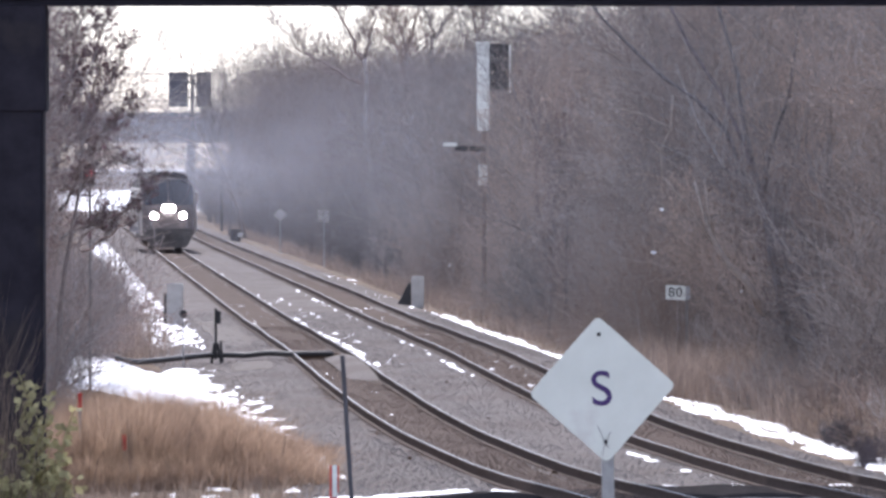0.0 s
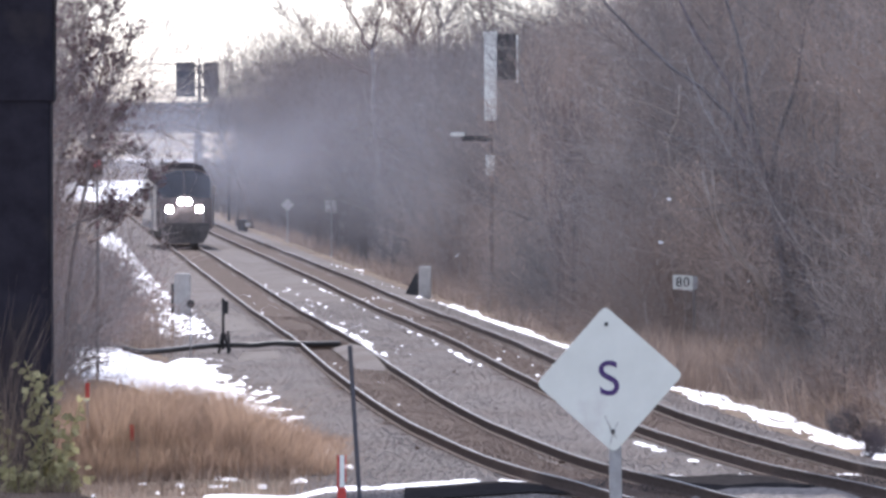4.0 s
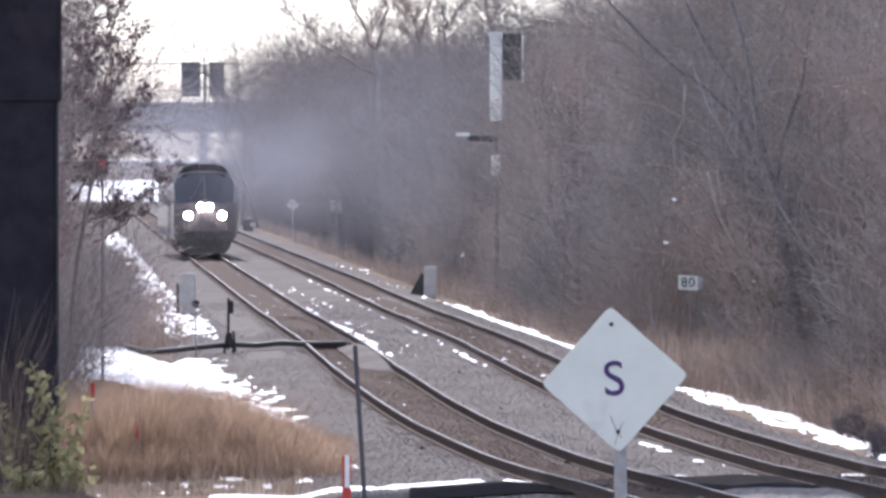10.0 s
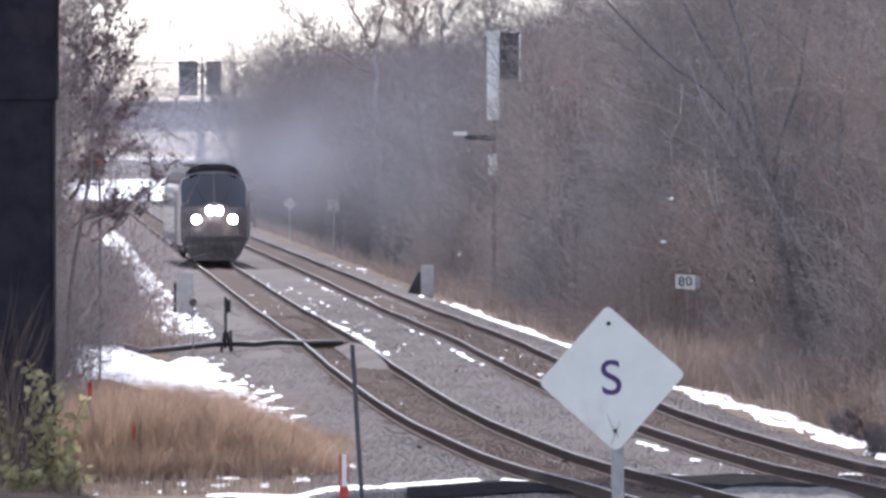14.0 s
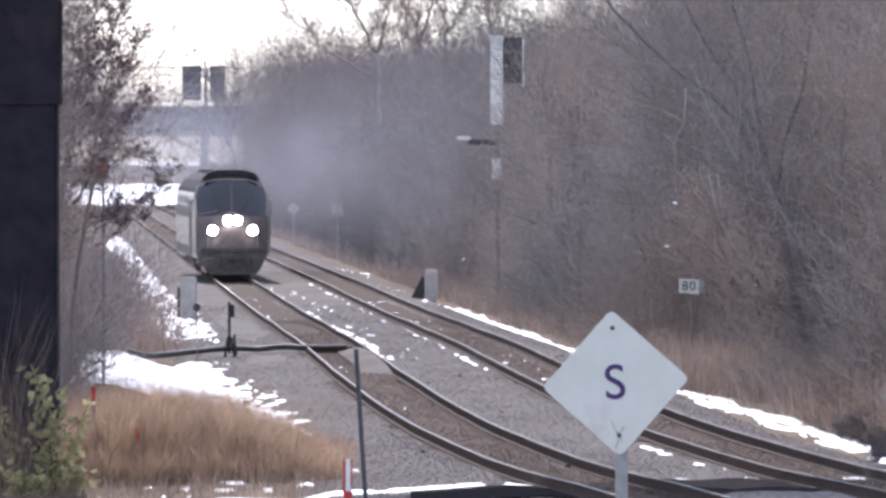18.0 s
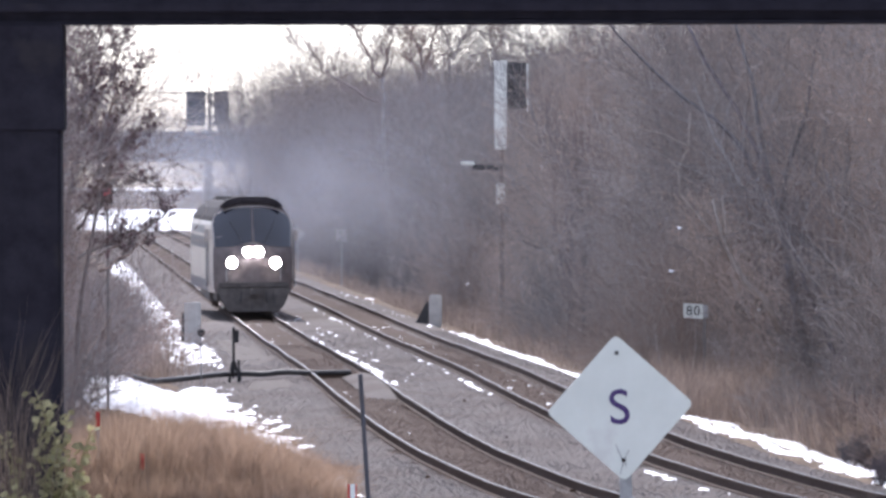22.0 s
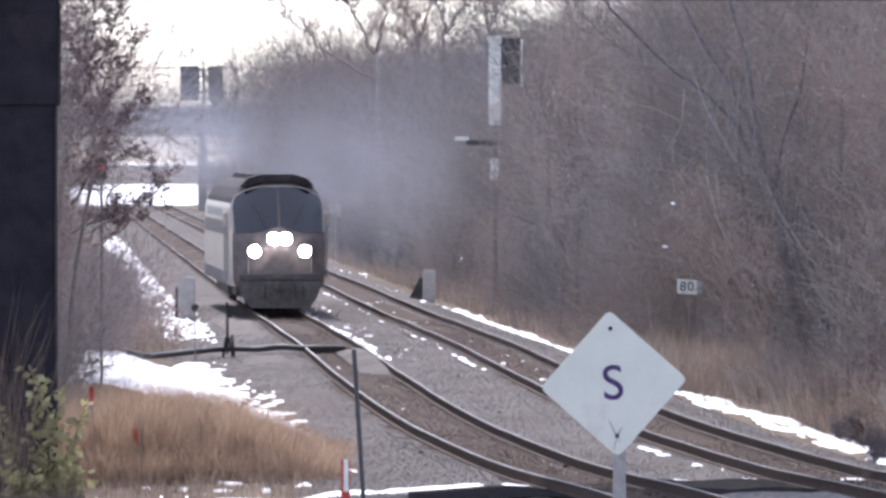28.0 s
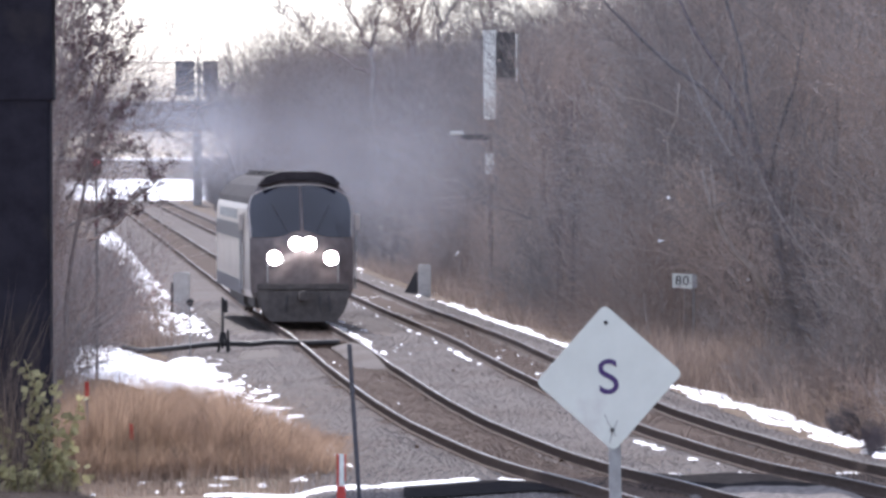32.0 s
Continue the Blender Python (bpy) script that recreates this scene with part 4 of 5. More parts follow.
blades("dead_weeds", "brown dead weeds along the foot of the slope", "weeds", 1500, 14, on_slope, 0.6, 1.6, 0.006, M_GREYWEED, 6, 0.15, spread=0.2)
blades("dead_weeds", "tan dead weeds at the foot of the slope", "weeds", 1100, 14, at_foot, 0.35, 1.3, 0.005, M_WEED, 26, 0.15, spread=0.2)


def far_foot(r):
    y = 200 + 330 * r.random() ** 1.2
    return line_x(y) + 7.5 + 2.4 * r.random(), y


blades("dead_weeds", "grey-brown dead weeds far along the foot of the slope", "weeds", 1500, 9, far_foot, 0.3, 0.9, 0.012, M_GREYWEED, 27, 0.2, spread=0.25)


def by_ditch(r):
    y = 165 + 160 * r.random() ** 1.3
    return line_x(y) - 3.7 - 4.9 * r.random(), y


blades("dead_weeds", "brown dead weeds beside the ditch", "weeds", 900, 12, by_ditch, 0.4, 1.3, 0.008, M_GREYWEED, 8, 0.15, spread=0.2)

blades("weed_stalks", "a few dark dead stalks standing in the dry grass", "weeds", 34, 2, lambda r: (r.uniform(-6.0, -2.6), r.uniform(106, 111)), 1.1, 1.6, 0.007, M_DARKBARK, 77, 0.15)
blades("dead_weeds", "grey-brown dead weeds round the number plate", "weeds", 260, 14, lambda r: (r.uniform(4.6, 8.2), r.uniform(150, 164)), 0.9, 1.5, 0.006, M_GREYWEED, 29, 0.2, spread=0.2)
blades("dead_weeds", "short dead grass poking through the snow bank", "weeds", 420, 7, lambda r: tuple(beside(r.uniform(97, 200), 7.3 + 1.3 * r.random() ** 0.6))[:2], 0.12, 0.5, 0.005, M_GREYWEED, 31, 0.35, spread=0.15)
blades("weed_stalks", "dark dead stalks along the foot of the slope", "weeds", 260, 2, at_foot, 0.9, 2.1, 0.008, M_DARKBARK, 78, 0.08)

# ---- signs and lineside things ----
S = thing("lineside_sign", "white diamond sign with a dark violet letter on a grey post", "sign", pose(1.203, 45, 3.404, 0, 0, 2))
board = part("board", plate(rounded([(0, 0.515), (-0.515, 0), (0, -0.515), (0.515, 0)], 0.05), -0.004, 0.004), M_WHITE, S)
board.matrix_basis = pose(0, 0, 0, 0, -3.6, 0)
part("letter", letters("S", 0.345, 0.002, M_PURPLE), None, board).matrix_basis = pose(-0.006, -0.0065, -0.005)
for z in (0.385, -0.365):
    part("bolt", rod((0, -0.012, z), (0, 0.0, z), 0.015), M_BLACK, board)
part("post", box(-0.01, 0.075, 0.012, 0.05, -3.35, 0.42, 0.004), M_GREY, S).matrix_basis = pose(0.0, 0, 0, 0, -0.8, 0)

for p_, q_ in (((-0.05, -0.25), (-0.02, -0.33)), ((-0.02, -0.33), (0.02, -0.41)), ((0.04, -0.3), (0.0, -0.37)), ((0.0, -0.37), (-0.03, -0.46))):
    part("dead_tendril", rod((p_[0], -0.014, p_[1]), (q_[0], -0.014, q_[1]), 0.002, sides=5), M_MIDBARK, board)
n80 = thing("milepost_sign", "small white number plate on a thin grey post", "sign", pose(6.3, 165, 1.62, 0, 0, -4))
plt = part("plate", plate(rounded([(-0.27, -0.17), (-0.27, 0.2), (0.24, 0.17), (0.24, -0.2)], 0.02), -0.01, 0.01), M_WHITE, n80)
for dx, digit in ((-0.105, "8"), (0.085, "0")):
    part("numeral", letters(digit, 0.34, 0.002, M_BLACK), None, plt).matrix_basis = pose(dx - 0.01, -0.014, 0)
part("post", box(0.235, 0.3, 0.02, 0.07, -2.3, 0.12, 0.004), M_DULLPOST, n80)
part("back_plate", box(0.25, 0.36, -0.01, 0.02, -0.18, 0.16, 0.004), M_GREY, n80)

mast = thing("signal_mast", "old signal mast with a peeling white housing and dark backboard", "railway signal", pose(0, 230, 0))
part("pole", rod((1.93, 0, -0.6), (1.93, 0, 9.0), 0.08), M_BARK, mast)
part("housing", box(1.69, 2.13, -0.35, 0.1, 6.05, 9.2, 0.03), M_OLDWHITE, mast)
part("cap", box(1.66, 2.15, -0.38, 0.12, 9.0, 9.22, 0.02), M_OLDWHITE, mast)
part("backboard", box(2.13, 2.83, -0.1, -0.04, 7.5, 9.15, 0.02), M_BLACK, mast)
part("edge_strip", box(2.83, 2.9, -0.14, -0.02, 7.4, 9.1, 0.01), M_OLDWHITE, mast)
part("arm", box(0.9, 2.0, -0.08, 0.08, 5.32, 5.52, 0.02), M_BLACK, mast)
part("arm_lamp", box(0.48, 1.0, -0.15, 0.05, 5.5, 5.64, 0.03), M_OLDWHITE, mast)
part("relay_box", box(1.74, 2.06, -0.3, -0.08, 4.12, 4.85, 0.02), M_OLDWHITE, mast)

rsig = thing("signal_light", "lineside colour light signal showing red", "railway signal", pose(-7.36, 140, 0))
part("mast", rod((0, 0, -0.6), (0, 0, 4.5), 0.03), M_DULLPOST, rsig)
part("backboard", box(-0.11, 0.11, -0.04, 0.04, 4.45, 4.95, 0.03), M_BLACK, rsig)
part("hood", rod((0, -0.14, 4.72), (0, -0.04, 4.72), 0.09), M_BLACK, rsig)
part("lens", rod((0, -0.15, 4.72), (0, -0.14, 4.72), 0.08), M_REDLAMP, rsig, "lit red lens")

for x, y, w, h, lab in ((-0.43, 235, 0.46, 1.2, "weathered concrete block beside the track"), (-8.2, 208, 0.52, 1.45, "upright concrete post beside the ditch")):
    c = thing("concrete_post", lab, "post", pose(x, y, -0.4))
    part("shaft", box(-w / 2, w / 2, -w / 2, w / 2, 0, h, 0.04), M_CONCRETE_DULLWHITE, c)
    part("side_plate", plate([(-w / 2 - 0.02, -0.1), (-w / 2 - 0.02, h * 0.75), (-w / 2 - 0.1, h * 0.8), (-w / 2 - (0.65 if y > 220 else 0.12), -0.1)], -0.05, 0.3), M_BLACK, c, "black plate along its left side")

sw = thing("switch_stand", "black hand-thrown switch stand with a target", "switch stand", pose(-5.48, 165.5, -0.3))
part("mast", rod((0, 0, 0.2), (0, 0, 1.52), 0.035), M_BLACK, sw)
part("target", box(0.02, 0.13, -0.02, 0.02, 1.12, 1.45, 0.01), M_BLACK, sw)
for x0, x1 in ((-0.13, -0.03), (0.16, 0.04)):
    part("leg", rod((x0, 0, 0), (x1, 0, 0.62), 0.035), M_BLACK, sw)
part("lever", rod((0.17, 0.05, 0.15), (0.12, 0.05, 0.68), 0.03), M_BLACK, sw)
part("base", box(-0.22, 0.26, -0.3, 0.3, -0.06, 0.05, 0.02), M_BLACK, sw)
tg = thing("marker_target", "round dark target on a thin stake", "marker", pose(-6.24, 163.6, -0.3))
part("stake", rod((0, 0, -0.1), (0, 0, 1.4), 0.018), M_GREY, tg)
part("disc", rod((0, -0.02, 1.42), (0, 0.02, 1.42), 0.1, sides=20), M_BLACK, tg)

lp = thing("leaning_post", "thin leaning dark steel post beside the crossing", "post", pose(-1.15, 97, -0.3))
part("pipe", rod((0, 0, -0.2), (-0.16, 0, 2.37), 0.034), M_POST, lp)
stk = thing("survey_stake", "white survey stake with red edges", "stake", pose(-1.43, 97, -0.18), group="survey stakes")
part("lath", box(-0.035, 0.035, -0.012, 0.012, 0.1, 0.6, 0.004), M_OLDWHITE, stk)
part("flagging", box(-0.075, -0.04, -0.016, 0.016, 0.1, 0.6, 0.004), M_RED, stk)
part("flagging", box(0.04, 0.062, -0.016, 0.016, 0.2, 0.6, 0.004), M_RED, stk)
part("foot", box(-0.075, 0.06, -0.02, 0.02, -0.3, 0.12, 0.004), M_RED, stk)
for x, y, z in ((-5.85, 108, 0.85), (-5.09, 107.6, 0.165)):
    st = thing("survey_stake", "thin red-topped survey stake in the grass", "stake", pose(x, y, 0), group="survey stakes")
    part("lath", box(-0.02, 0.02, -0.012, 0.012, -0.5, z, 0.004), M_PALE, st)
    part("flagging", box(-0.035, 0.035, -0.018, 0.018, z, z + 0.27, 0.006), M_RED, st)

hose = thing("rubber_hose", "thick black hose lying across the gravel to the rails", "hose")
cu = bpy.data.curves.new("hose", "CURVE")
cu.dimensions, cu.bevel_depth, cu.bevel_resolution = "3D", 0.075, 3
sp = cu.splines.new("POLY")
pts = [Vector((-8.9 + 6.4 * i / 40, 157.5 + 8 * step(0, 22, i) + 0.3 * math.sin(i / 3.1), 0)) for i in range(41)]
sp.points.add(40)
for p, v in zip(sp.points, pts):
    o = v.x - line_x(v.y)
    p.co = (v.x, v.y, max(surface_z(v.x, v.y, o) + 0.08 + 0.1 * step(-3.2, -0.9, o), 0.02 * math.sin(v.x * 2)), 1)
ho = bpy.data.objects.new("hose", cu)
scene.collection.objects.link(ho)
bpy.context.view_layer.update()
hme = bpy.data.meshes.new_from_object(ho.evaluated_get(bpy.context.evaluated_depsgraph_get()))
bpy.data.objects.remove(ho)
hme.materials.clear()
hme.materials.append(M_RUBBER)
part("tube", hme, None, hose)

# White boards in a duller colour, which paints in the haze before them.
fd = thing("lineside_sign", "small diamond sign on a post far down the line, its white dulled for haze", "sign", pose(-8.8, 380, 1.8))
part("board", plate(rounded([(0, 0.4), (-0.4, 0), (0, -0.4), (0.4, 0)], 0.04), -0.01, 0.01), M_CONCRETE_DULLWHITE, fd)
part("post", rod((0, 0.05, -2.3), (0, 0.05, 0.3), 0.04), M_GREY, fd)
fw = thing("lineside_sign", "rectangular sign with two upright bars, its white dulled for haze", "sign", pose(-5.4, 330, 2.15))
part("board", box(-0.3, -0.03, -0.01, 0.01, -0.32, 0.32, 0.004), M_CONCRETE_DULLWHITE, fw)
part("board", box(0.03, 0.28, -0.01, 0.01, -0.32, 0.32, 0.004), M_CONCRETE_DULLWHITE, fw)
part("post", rod((0, 0.05, -2.6), (0, 0.05, 0.3), 0.04), M_GREY, fw)

# dark leaning tree, pale dead trunk and pale branches on the slope
def limb_of(points, r0, r1):
    """Segments along points (x, z, y), thinning from r0 to r1."""
    n = len(points) - 1
    v = [Vector((p[0], p[2] if len(p) > 2 else 158.0, p[1])) for p in points]
    return [(v[k], v[k + 1], r0 + (r1 - r0) * k / n, r0 + (r1 - r0) * (k + 1) / n) for k in range(n)]


dk = thing("leaning_tree", "dark bare tree with limbs leaning over the slope", "tree")
part("trunk", tube("trunk", limb_of([(9.0, 0.2, 160), (8.6, 1.9, 159.5), (8.2, 4.0, 159)], 0.13, 0.085), M_MIDBARK, 8), None, dk)
for pts_ in ([(8.2, 4.0, 159), (7.7, 4.6), (7.28, 5.65), (6.95, 6.05), (6.5, 6.5), (5.75, 7.0), (5.05, 7.65), (4.2, 8.5), (3.4, 9.6)],
             [(8.2, 4.0, 159), (7.85, 5.1), (7.62, 6.35), (7.5, 7.3), (7.1, 8.6), (6.9, 9.6)],
             [(8.3, 3.6, 159), (8.05, 4.3), (7.7, 5.4), (7.15, 6.6), (6.3, 7.9), (5.6, 9.4)],
             [(8.2, 4.0, 159), (8.3, 5.2), (8.8, 6.6), (9.0, 8.2), (9.6, 9.8)]):
    part("limb", tube("limb", limb_of(pts_, 0.07, 0.025), M_MIDBARK, 6), None, dk)
lg = thing("dead_trunk", "pale barkless dead trunk leaning in the brush", "dead tree")
part("trunk", tube("trunk", limb_of([(6.5, 4.5), (6.72, 3.6), (7.0, 2.95), (7.3, 2.45), (7.75, 2.05), (8.2, 1.2)], 0.035, 0.11), M_PALE, 8), None, lg)
part("branch", tube("branch", limb_of([(6.72, 4.6), (6.83, 3.7), (7.0, 2.95)], 0.02, 0.04), M_PALE, 6), None, lg)
pb = thing("pale_sapling", "thin pale forked sapling in the brush", "tree")
part("stem", tube("stem", limb_of([(5.95, 6.6), (5.9, 5.8), (5.65, 5.25), (5.7, 4.6), (6.05, 4.2), (6.45, 3.7), (6.9, 3.0)], 0.018, 0.035), M_PALE, 6), None, pb)
part("branch", tube("branch", limb_of([(5.65, 5.25), (5.4, 5.5)], 0.02, 0.012), M_PALE, 5), None, pb)
part("branch", tube("branch", limb_of([(5.9, 5.8), (5.3, 6.1), (4.5, 6.3), (4.15, 6.65)], 0.018, 0.01), M_PALE, 5), None, pb)
part("branch", tube("branch", limb_of([(7.7, 5.4), (8.3, 5.45), (8.9, 5.4)], 0.016, 0.01), M_PALE, 5), None, pb)
rl = random.Random(8)
for x, z, y, s in ((5.47, 2.75, 157.5, 0.07), (5.65, 3.8, 157.5, 0.06), (7.6, 1.8, 157.5, 0.05), (0.75, 1.3, 228, 0.1)):
    v_ = [Vector((x + s * rl.uniform(-1, 1) * 1.2, y + s * rl.uniform(-1, 1), z + s * rl.uniform(-0.7, 0.7))) for k in range(9)]
    lb = bmesh.new()
    for c in v_:
        lb.verts.new(c)
    bmesh.ops.convex_hull(lb, input=lb.verts[:])
    part("scrap", lb, M_SNOW, thing("litter", "scrap of white litter caught in the brush", "litter", group="litter in the brush"))


# ---- plants round the bridge post ----
def leafy_vine(seed, stems, height, x, y, label):
    r = random.Random(seed)
    ob = thing("vine", label, "plant", pose(x, y, ground_z(x, y)))
    lv_, lf_ = [], []
    for k in range(stems):
        p = Vector((r.gauss(0, 0.12), r.gauss(0, 0.1), -0.1))
        d = Vector((r.gauss(0, 0.15), r.gauss(0, 0.1), 1)).normalized()
        segs = []
        n = 16
        hh = height * r.uniform(0.35, 1.0)
        for i in range(n):
            d = (d + Vector((r.gauss(0, 0.25), r.gauss(0, 0.2), 0.25))).normalized()
            q = p + d * hh / n
            segs.append((p, q, 0.012, 0.009))
            for c in range(3):
                o = q + Vector((r.gauss(0, 0.09), r.gauss(0, 0.09), r.gauss(0, 0.05)))
                u = Vector((r.gauss(0, 1), r.gauss(0, 1), r.gauss(-0.3, 0.6))).normalized() * r.uniform(0.11, 0.2)
                v = u.orthogonal().normalized() * u.length * 0.45
                b = len(lv_)
                lv_ += [o, o + u * 0.5 + v, o + u, o + u * 0.5 - v + Vector((0, 0, 0.01))]
                lf_ += [(b, b + 1, b + 2, b + 3)]
            p = q
        part("stem", tube("stem", segs, M_GREEN, 4), None, ob)
    tagged(part("foliage", mesh_of("foliage", lv_, lf_, M_GREEN), None, ob, "withered yellow-green leaves"), kind="stuff")
    return ob


leafy_vine(3, 6, 2.5, -6.35, 103.4, "withered green climbing plant at the bridge post")
leafy_vine(4, 4, 1.0, -6.6, 102.6, "withered green plant at the bridge post")
leafy_vine(9, 3, 0.9, -5.85, 102.9, "withered green plant at the bridge post")
blades("tall_weeds", "tall thin reddish stems before the bridge post", "weeds", 26, 7, lambda r: (r.uniform(-7.2, -6.5), r.uniform(102.5, 104)), 2.0, 3.8, 0.006, M_WEED, 15, 0.12)
blades("tall_weeds", "low dry weeds in the foreground", "weeds", 300, 9, lambda r: (r.uniform(-7, -1.6), r.uniform(101, 107)), 0.15, 0.5, 0.005, M_WEED, 16, 0.4)
dark_bush = shrub(14, 1.25, M_MIDBARK, "low dark tangled bush at the foot of the slope")
for x, y, s in ((8.1, 125.4, 0.55), (8.35, 125.8, 0.6), (7.95, 125.8, 0.5), (8.2, 126.2, 0.62), (7.9, 115, 0.6), (7.95, 115.5, 0.55), (10.5, 150, 1.7), (9.6, 175, 2.0), (7.5, 200, 2.2)):
    plant(dark_bush, x, y, s, "dark bushes at the foot of the slope")
dw = thing("dwarf_signal", "low dark signal box with a pale lamp hood beside the track", "railway signal", pose(-12.6, 420, -0.4))
part("cabinet", box(-0.35, 0.3, -0.25, 0.25, 0.0, 0.95, 0.05), M_BLACK, dw)
part("hood", box(0.12, 0.5, -0.4, -0.2, 0.45, 0.72, 0.04), M_CONCRETE_DULLWHITE, dw)
lpole = thing("lineside_pole", "thin dark pole beside the far track", "pole", pose(-16.1, 500, -0.5))
part("shaft", rod((0, 0, 0), (0, 0, 5.4), 0.12, 0.09), M_BLACK, lpole)
part("cap", rod((0, 0, 5.4), (0, 0, 5.5), 0.12, 0.05), M_BLACK, lpole)


# ---- the locomotive ----
PROFILE = [(1.48, 0.8), (1.56, 1.0), (1.58, 1.6), (1.58, 2.2), (1.58, 2.8), (1.55, 3.3), (1.45, 3.62), (1.2, 3.95), (0.9, 4.15), (0.5, 4.28), (0.0, 4.32)]


def half_width(z):
    for (w0, z0), (w1, z1) in zip(PROFILE, PROFILE[1:]):
        if z <= z1:
            return w0 + (w1 - w0) * max(0.0, (z - z0) / (z1 - z0))
    return 0.0


def nose(u, z, proud=0.0):
    """A point of the cab front: upright below, raked back from the lamps up, swept back towards its sides (u from -1 to 1)."""
    if z < 2.3:
        y = 0.03 * max(0.0, z - 1.2)
    else:
        y = 0.033 + 0.86 * (z - 2.3) - 0.14 * math.sin(math.pi * min(1.0, (z - 2.3) / 2.02))
    w = half_width(z) * (0.93 + 0.05 * step(2.6, 3.6, z))
    return (w * u, y + 0.62 * abs(u) ** 2.4 * (1 - 0.6 * step(3.4, 4.3, z)) - proud, z + proud * 0.5)


def patch(levels, across, proud=0.0):
    """A sheet of the cab front between heights, with the reach across given for each."""
    n = len(across(levels[0]))
    vs = [nose(u, z, proud) for z in levels for u in across(z)]
    fs = [(j * n + i, j * n + i + 1, (j + 1) * n + i + 1, (j + 1) * n + i) for j in range(len(levels) - 1) for i in range(n - 1)]
    return vs, fs


L = thing("locomotive", "silver diesel passenger locomotive with dark roof and lit headlights", "locomotive")
LEVELS = [0.8, 1.0, 1.3, 1.6, 1.9, 2.2, 2.5, 2.6, 2.7, 2.85, 3.0, 3.15, 3.3, 3.45, 3.62, 3.8, 3.95, 4.05, 4.15, 4.22, 4.28, 4.305]
nv, nf = patch(LEVELS, lambda z: [k / 8 for k in range(-8, 9)])
front = part("cab_front", mesh_of("cab_front", nv, nf, M_NOSE, True), None, L, "grimy grey raked nose")
# the long body behind it, from the rim of the front to the tail
ring = [(-1, z) for z in LEVELS] + [(1, z) for z in reversed(LEVELS)]
lv = [nose(u, z) for u, z in ring]
stations = (2.6, 8.0, 14.0, 20.2, 20.5)
for y in stations:
    lv += [(u * half_width(z) * (0.96 if y > 20.3 else 1.0), y, z) for u, z in ring]
nr = len(ring)
lf = [(j * nr + i, (j + 1) * nr + i, (j + 1) * nr + i + 1, j * nr + i + 1) for j in range(len(stations)) for i in range(nr - 1)]
lf.append(tuple(len(stations) * nr + i for i in range(nr))[::-1])
shell = mesh_of("body_shell", lv, lf, M_SILVER)
shell.materials.append(M_ROOF)
for p in shell.polygons:
    if p.center.z > 3.4:
        p.material_index = 1
body = part("body_shell", shell, None, L)
part("roof_pod", box(-0.7, 0.7, 3.4, 12.5, 4.1, 4.36, 0.09), M_ROOF, L, "sooty raised roof hatch")
part("roof_pod", box(-0.7, 0.7, 13.2, 19.5, 4.1, 4.36, 0.09), M_ROOF, L)
for x in (-1, 1):
    part("side_stripe", box(x * 1.584 - 0.006, x * 1.584 + 0.006, 3.3, 20.1, 2.42, 2.86), M_NAVY, L, "dark blue band")
    part("side_stripe", box(x * 1.584 - 0.006, x * 1.584 + 0.006, 3.0, 20.1, 0.84, 1.25), M_NAVY, L)
    door = part("cab_door", box(x * 1.58 - 0.012, x * 1.58 + 0.012, 2.2, 2.9, 1.1, 3.2, 0.005), M_SILVER, L)
    part("cab_window", box(x * 1.592 - 0.008, x * 1.592 + 0.008, 2.32, 2.8, 2.35, 2.95, 0.004), M_GLASS, door)
    for y in (2.05, 3.05):
        part("grab_rail", rod((x * 1.63, y, 1.0), (x * 1.63, y, 2.9), 0.022, sides=6), M_GREY, L)
    for k in range(9):
        part("louvre", box(x * 1.583 - 0.01, x * 1.583 + 0.01, 6.2 + k * 1.3, 7.2 + k * 1.3, 2.98, 3.26, 0.005), M_GREY, L)
    part("mirror", box(x * 1.66 - 0.07, x * 1.66 + 0.07, 1.72, 1.78, 2.7, 3.15, 0.02), M_SILVER, L)
for side in (-1, 1):
    steps_ = [k / 8 for k in range(9)]
    sill = lambda u: 2.5 + 0.2 * math.exp(-(u / 0.32) ** 2)
    head = lambda u: 3.95 - 0.28 * u ** 4
    gv_ = [nose(side * u, sill(u) + (head(u) - sill(u)) * v, 0.014) for v in steps_ for u in (0.03 + 0.93 * k for k in steps_)]
    gf_ = [(j * 9 + i, j * 9 + i + 1, j * 9 + i + 10, j * 9 + i + 9) for j in range(8) for i in range(8)]
    part("windshield", mesh_of("windshield", gv_, gf_, M_GLASS, True), None, front, "dark tinted pane")
    trim = bmesh.new()
    rim = [nose(side * 0.975, sill(1) + (head(1) - sill(1)) * v, 0.02) for v in steps_] + [nose(side * u, head(u) + 0.03, 0.02) for u in (0.8, 0.6, 0.4, 0.2, 0.0)]
    for p_, q_ in zip(rim, rim[1:]):
        rod(p_, q_, 0.022, sides=6, bm=trim)
    part("windshield_trim", trim, M_SILVER, front, "bright metal trim")
    part("wiper", rod(nose(side * 0.3, 2.7, 0.05), nose(side * 0.55, 3.4, 0.05), 0.012, sides=5), M_BLACK, front)
part("sill_ridge", rod(nose(0, 2.7, 0.03), nose(0, 3.95, 0.03), 0.02, sides=6), M_NOSE, front, "centre post of the windshield")
part("visor", plate(rounded([(-1.18, 4.0), (-0.95, 4.24), (-0.5, 4.37), (0.5, 4.37), (0.95, 4.24), (1.18, 4.0), (1.0, 3.98), (0.5, 4.13), (-0.5, 4.13), (-1.0, 3.98)], 0.02), 1.42, 2.7), M_ROOF, L)
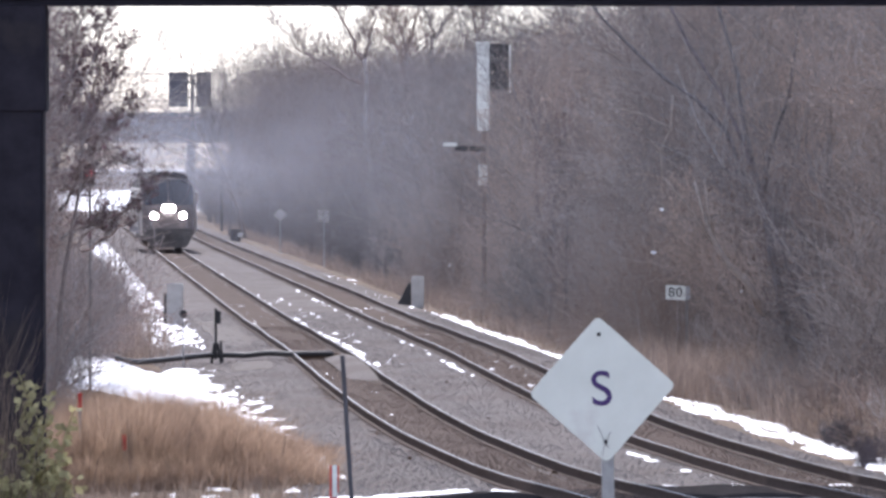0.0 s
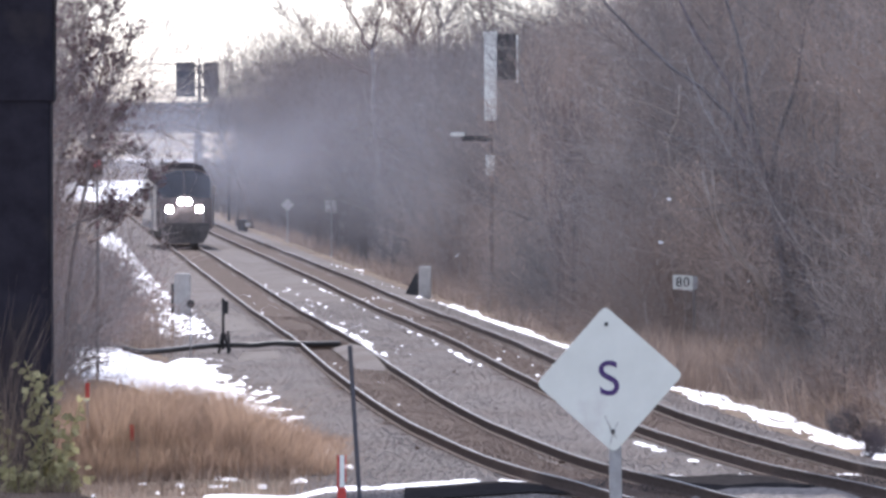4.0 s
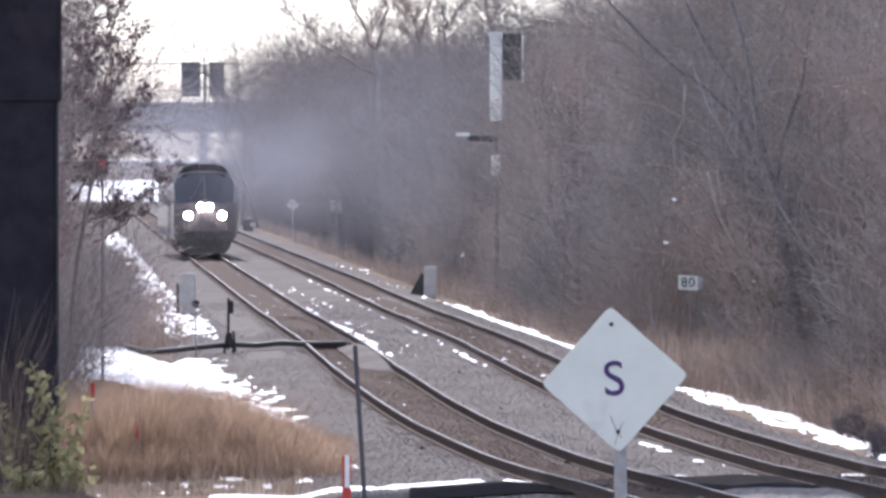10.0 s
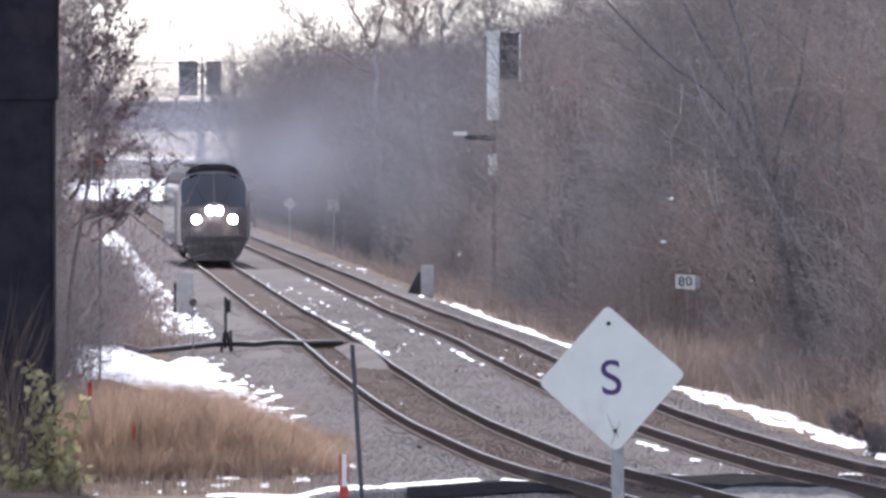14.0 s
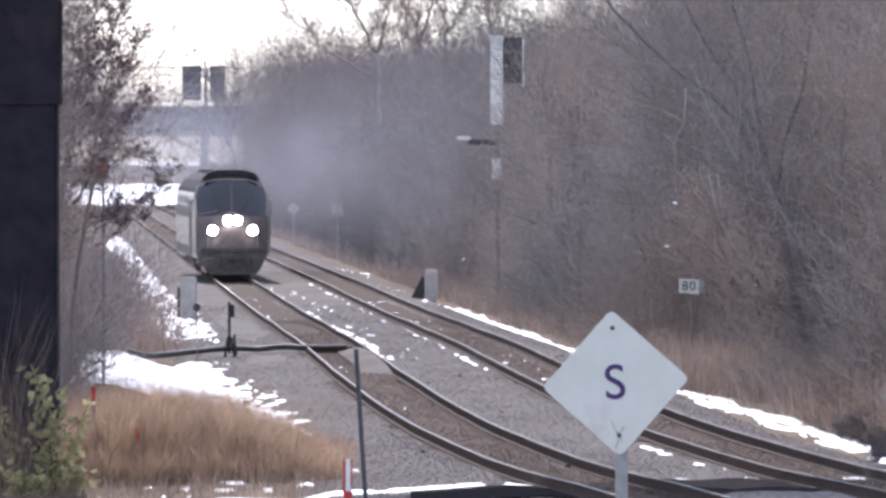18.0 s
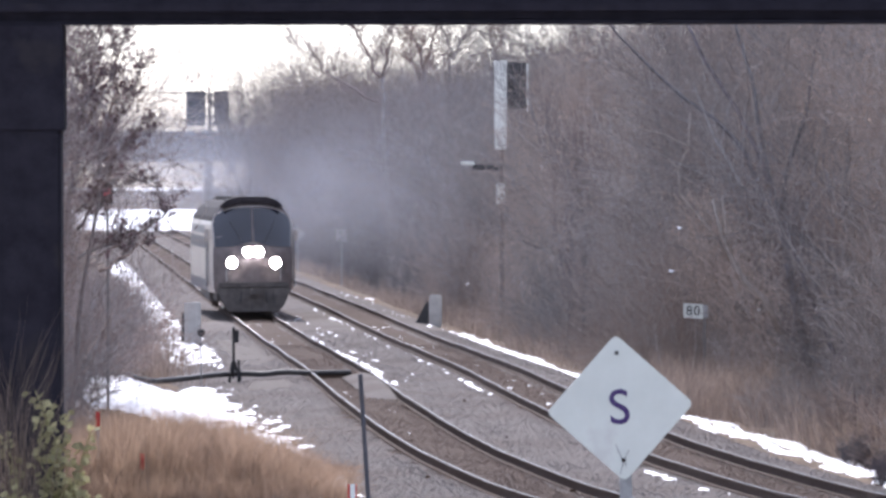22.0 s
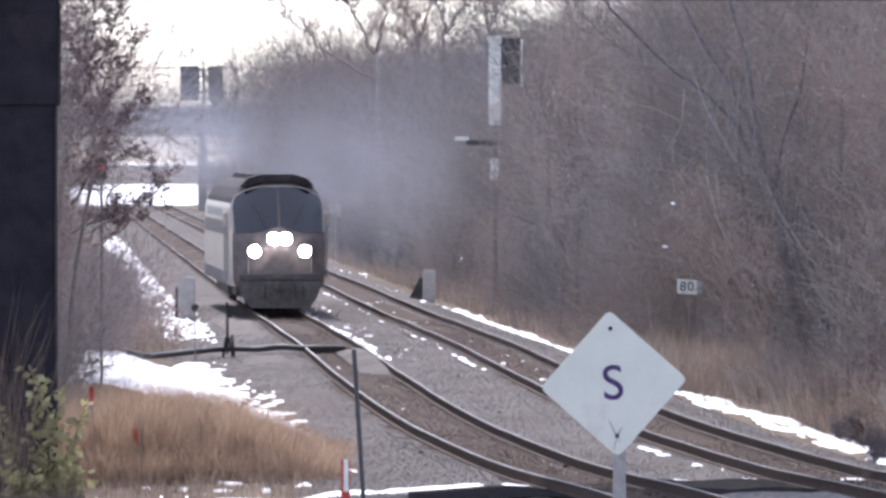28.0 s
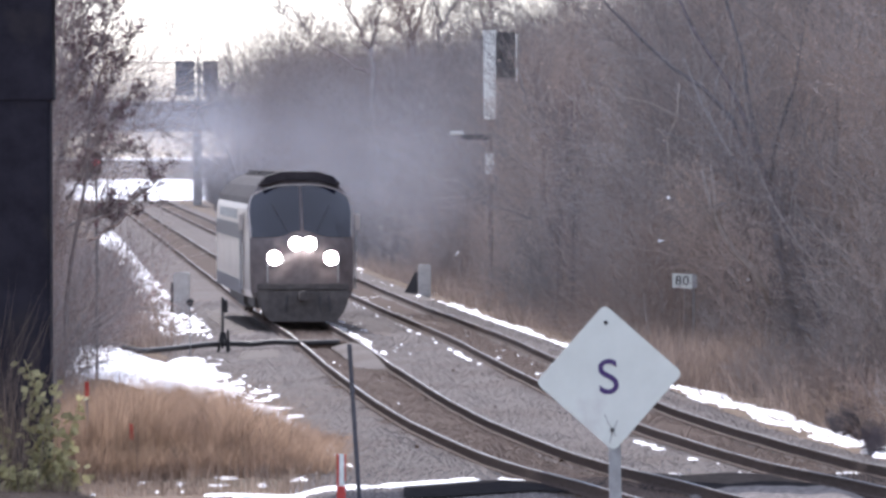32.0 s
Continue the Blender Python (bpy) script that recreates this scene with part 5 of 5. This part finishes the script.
lamp_housing = part("headlight_housing", box(-0.42, 0.42, -0.06, 0.25, 2.12, 2.52, 0.06), M_NOSE, L)
# Glowing discs larger than the lamps, to take in their glare.
for x in (-0.19, 0.19):
    part("headlight", rod((x, -0.075, 2.33), (x, -0.04, 2.33), 0.185, sides=20), M_LAMP, lamp_housing, "lit white lamp, its disc enlarged for glare")
# The same enlargement for glare on the ditch lights.
for x in (-0.8, 0.8):
    dh = part("ditch_light_housing", box(x - 0.22, x + 0.22, -0.05, 0.3, 1.72, 2.14, 0.05), M_NOSE, L)
    part("ditch_light", rod((x, -0.065, 1.93), (x, -0.03, 1.93), 0.19, sides=20), M_LAMP, dh, "lit white lamp, its disc enlarged for glare")
part("plow", plate(rounded([(-0.92, 0.13), (-1.16, 0.42), (-1.36, 1.0), (1.36, 1.0), (1.16, 0.42), (0.92, 0.13)], 0.07), -0.25, 0.3, 0.02), M_PLOW, L)
part("anticlimber", box(-1.3, 1.3, -0.14, 0.2, 1.02, 1.2, 0.03), M_PLOW, L)
part("coupler", box(-0.13, 0.13, -0.75, 0.0, 0.72, 1.0, 0.04), M_PLOW, L)
for x in (-0.45, 0.45, 0.7):
    part("air_hose", rod((x, -0.2, 0.95), (x * 1.1, -0.34, 0.42), 0.03, sides=8), M_RUBBER, L)
for x in (-1.0, 1.0):
    part("handrail", rod((x, -0.12, 1.25), (x, -0.12, 1.8), 0.018, sides=6), M_GREY, L)
part("fuel_tank", box(-1.3, 1.3, 7.8, 13.2, 0.35, 1.0, 0.08), M_PLOW, L)
wheelsets = []
for y in (4.4, 16.4):
    tk = part("truck", box(-1.2, 1.2, -1.9, 1.9, 0.55, 0.85, 0.05), M_PLOW, L)
    tk.matrix_basis = pose(0, y, 0)
    for x in (-1.15, 1.15):
        part("side_frame", box(x - 0.1, x + 0.1, -2.1, 2.1, 0.45, 0.8, 0.05), M_PLOW, tk)
    for ay in (-1.37, 1.37):
        wb = rod((-0.85, 0, 0), (0.85, 0, 0), 0.09)
        for x in (-0.76, 0.76):
            rod((x - 0.06, 0, 0), (x + 0.06, 0, 0), 0.5, sides=28, bm=wb)
            for k in range(5):
                a = 6.2832 * k / 5
                rod((x - 0.07, 0, 0), (x - 0.07, 0.42 * math.cos(a), 0.42 * math.sin(a)), 0.03, sides=5, bm=wb)
        w = part("wheelset", wb, M_RUST, tk)
        w.matrix_basis = pose(0, ay, 0.5)
        wheelsets.append((w, ay))


# ---- exhaust smoke trailing over the track, and shells painted as air haze ----
def puff(seed, label):
    """A billow of smoke or painted haze: a lumpy dome facing the camera, open towards its back."""
    r = random.Random(seed)
    vs, fs = [(0, -0.3, 0)], []
    for j in range(1, 9):
        for i in range(24):
            a = 6.2832 * i / 24
            rr = j / 8
            vs.append((rr * math.cos(a), -0.3 * (1 - rr * rr) + 0.05 * rough(rr * math.cos(a), rr * math.sin(a), 3, seed), rr * math.sin(a)))
    for i in range(24):
        fs.append((0, 1 + i, 1 + (i + 1) % 24))
        for j in range(7):
            a, b = 1 + j * 24 + i, 1 + j * 24 + (i + 1) % 24
            fs.append((a, a + 24, b + 24, b))
    return thing("exhaust_smoke", label, "smoke", group="puffs of exhaust", data=mesh_of("exhaust_smoke", vs, fs, M_SMOKE, True))


puffs = []
for k, (sx, sz) in enumerate(((3.2, 2.2), (4.8, 3.3), (6.6, 4.4), (8.6, 5.4), (10.5, 6.2))):
    ob = puff(30 + k, "thin grey puff of exhaust over the track")
    ob.scale = (sx, sx, sz)
    puffs.append(ob)


# Added shell, no exhaust: it paints air haze and travels with the locomotive.
air_haze = puff(40, "thin moving shell added to paint air haze beside the locomotive")
air_haze.scale = (5.5, 5.5, 4.2)


# Still shells added to veil the woods with painted air haze.
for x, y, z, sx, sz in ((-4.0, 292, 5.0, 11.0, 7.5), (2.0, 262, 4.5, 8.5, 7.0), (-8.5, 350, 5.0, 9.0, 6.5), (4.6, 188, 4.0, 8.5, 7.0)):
    ob = puff(int(y), "see-through shell added to paint air haze before the woods")
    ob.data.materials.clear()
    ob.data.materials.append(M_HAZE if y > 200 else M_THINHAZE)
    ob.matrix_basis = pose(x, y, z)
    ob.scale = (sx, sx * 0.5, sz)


def motions():
    speed, start = 5.6, 361.7
    rows = []
    for k in range(17):
        t = 2.0 * k
        y = start - speed * t
        rows.append((t, pose(line_x(y), y, 0.0, 0, 0, math.degrees(math.atan(-line_slope(y + 10))) + 0.9)))
    walk(L, rows)
    for k, ob in enumerate(puffs):
        rows = []
        for i in range(9):
            t = 4.0 * i
            y = start - speed * t + 20 + 16 * k + (k + 0.6) * 0.19 * speed * t
            rows.append((t, pose(line_x(y) - 0.9 - 0.2 * k - 0.02 * t, y, 4.8 + 0.4 * k + 0.02 * t, 0, 0, 4)))
        walk(ob, rows)
    rows = []
    for i in range(9):
        t = 4.0 * i
        y = start - speed * t + 27
        rows.append((t, pose(line_x(y) + 3.2, y, 4.4, 0, 0, 4)))
    walk(air_haze, rows)
    for w, ay in wheelsets:
        walk(w, [(0.1 * k, pose(0, ay, 0.5, math.degrees(speed * 0.1 * k / 0.5) % 360, 0, 0)) for k in range(321)])


motions()
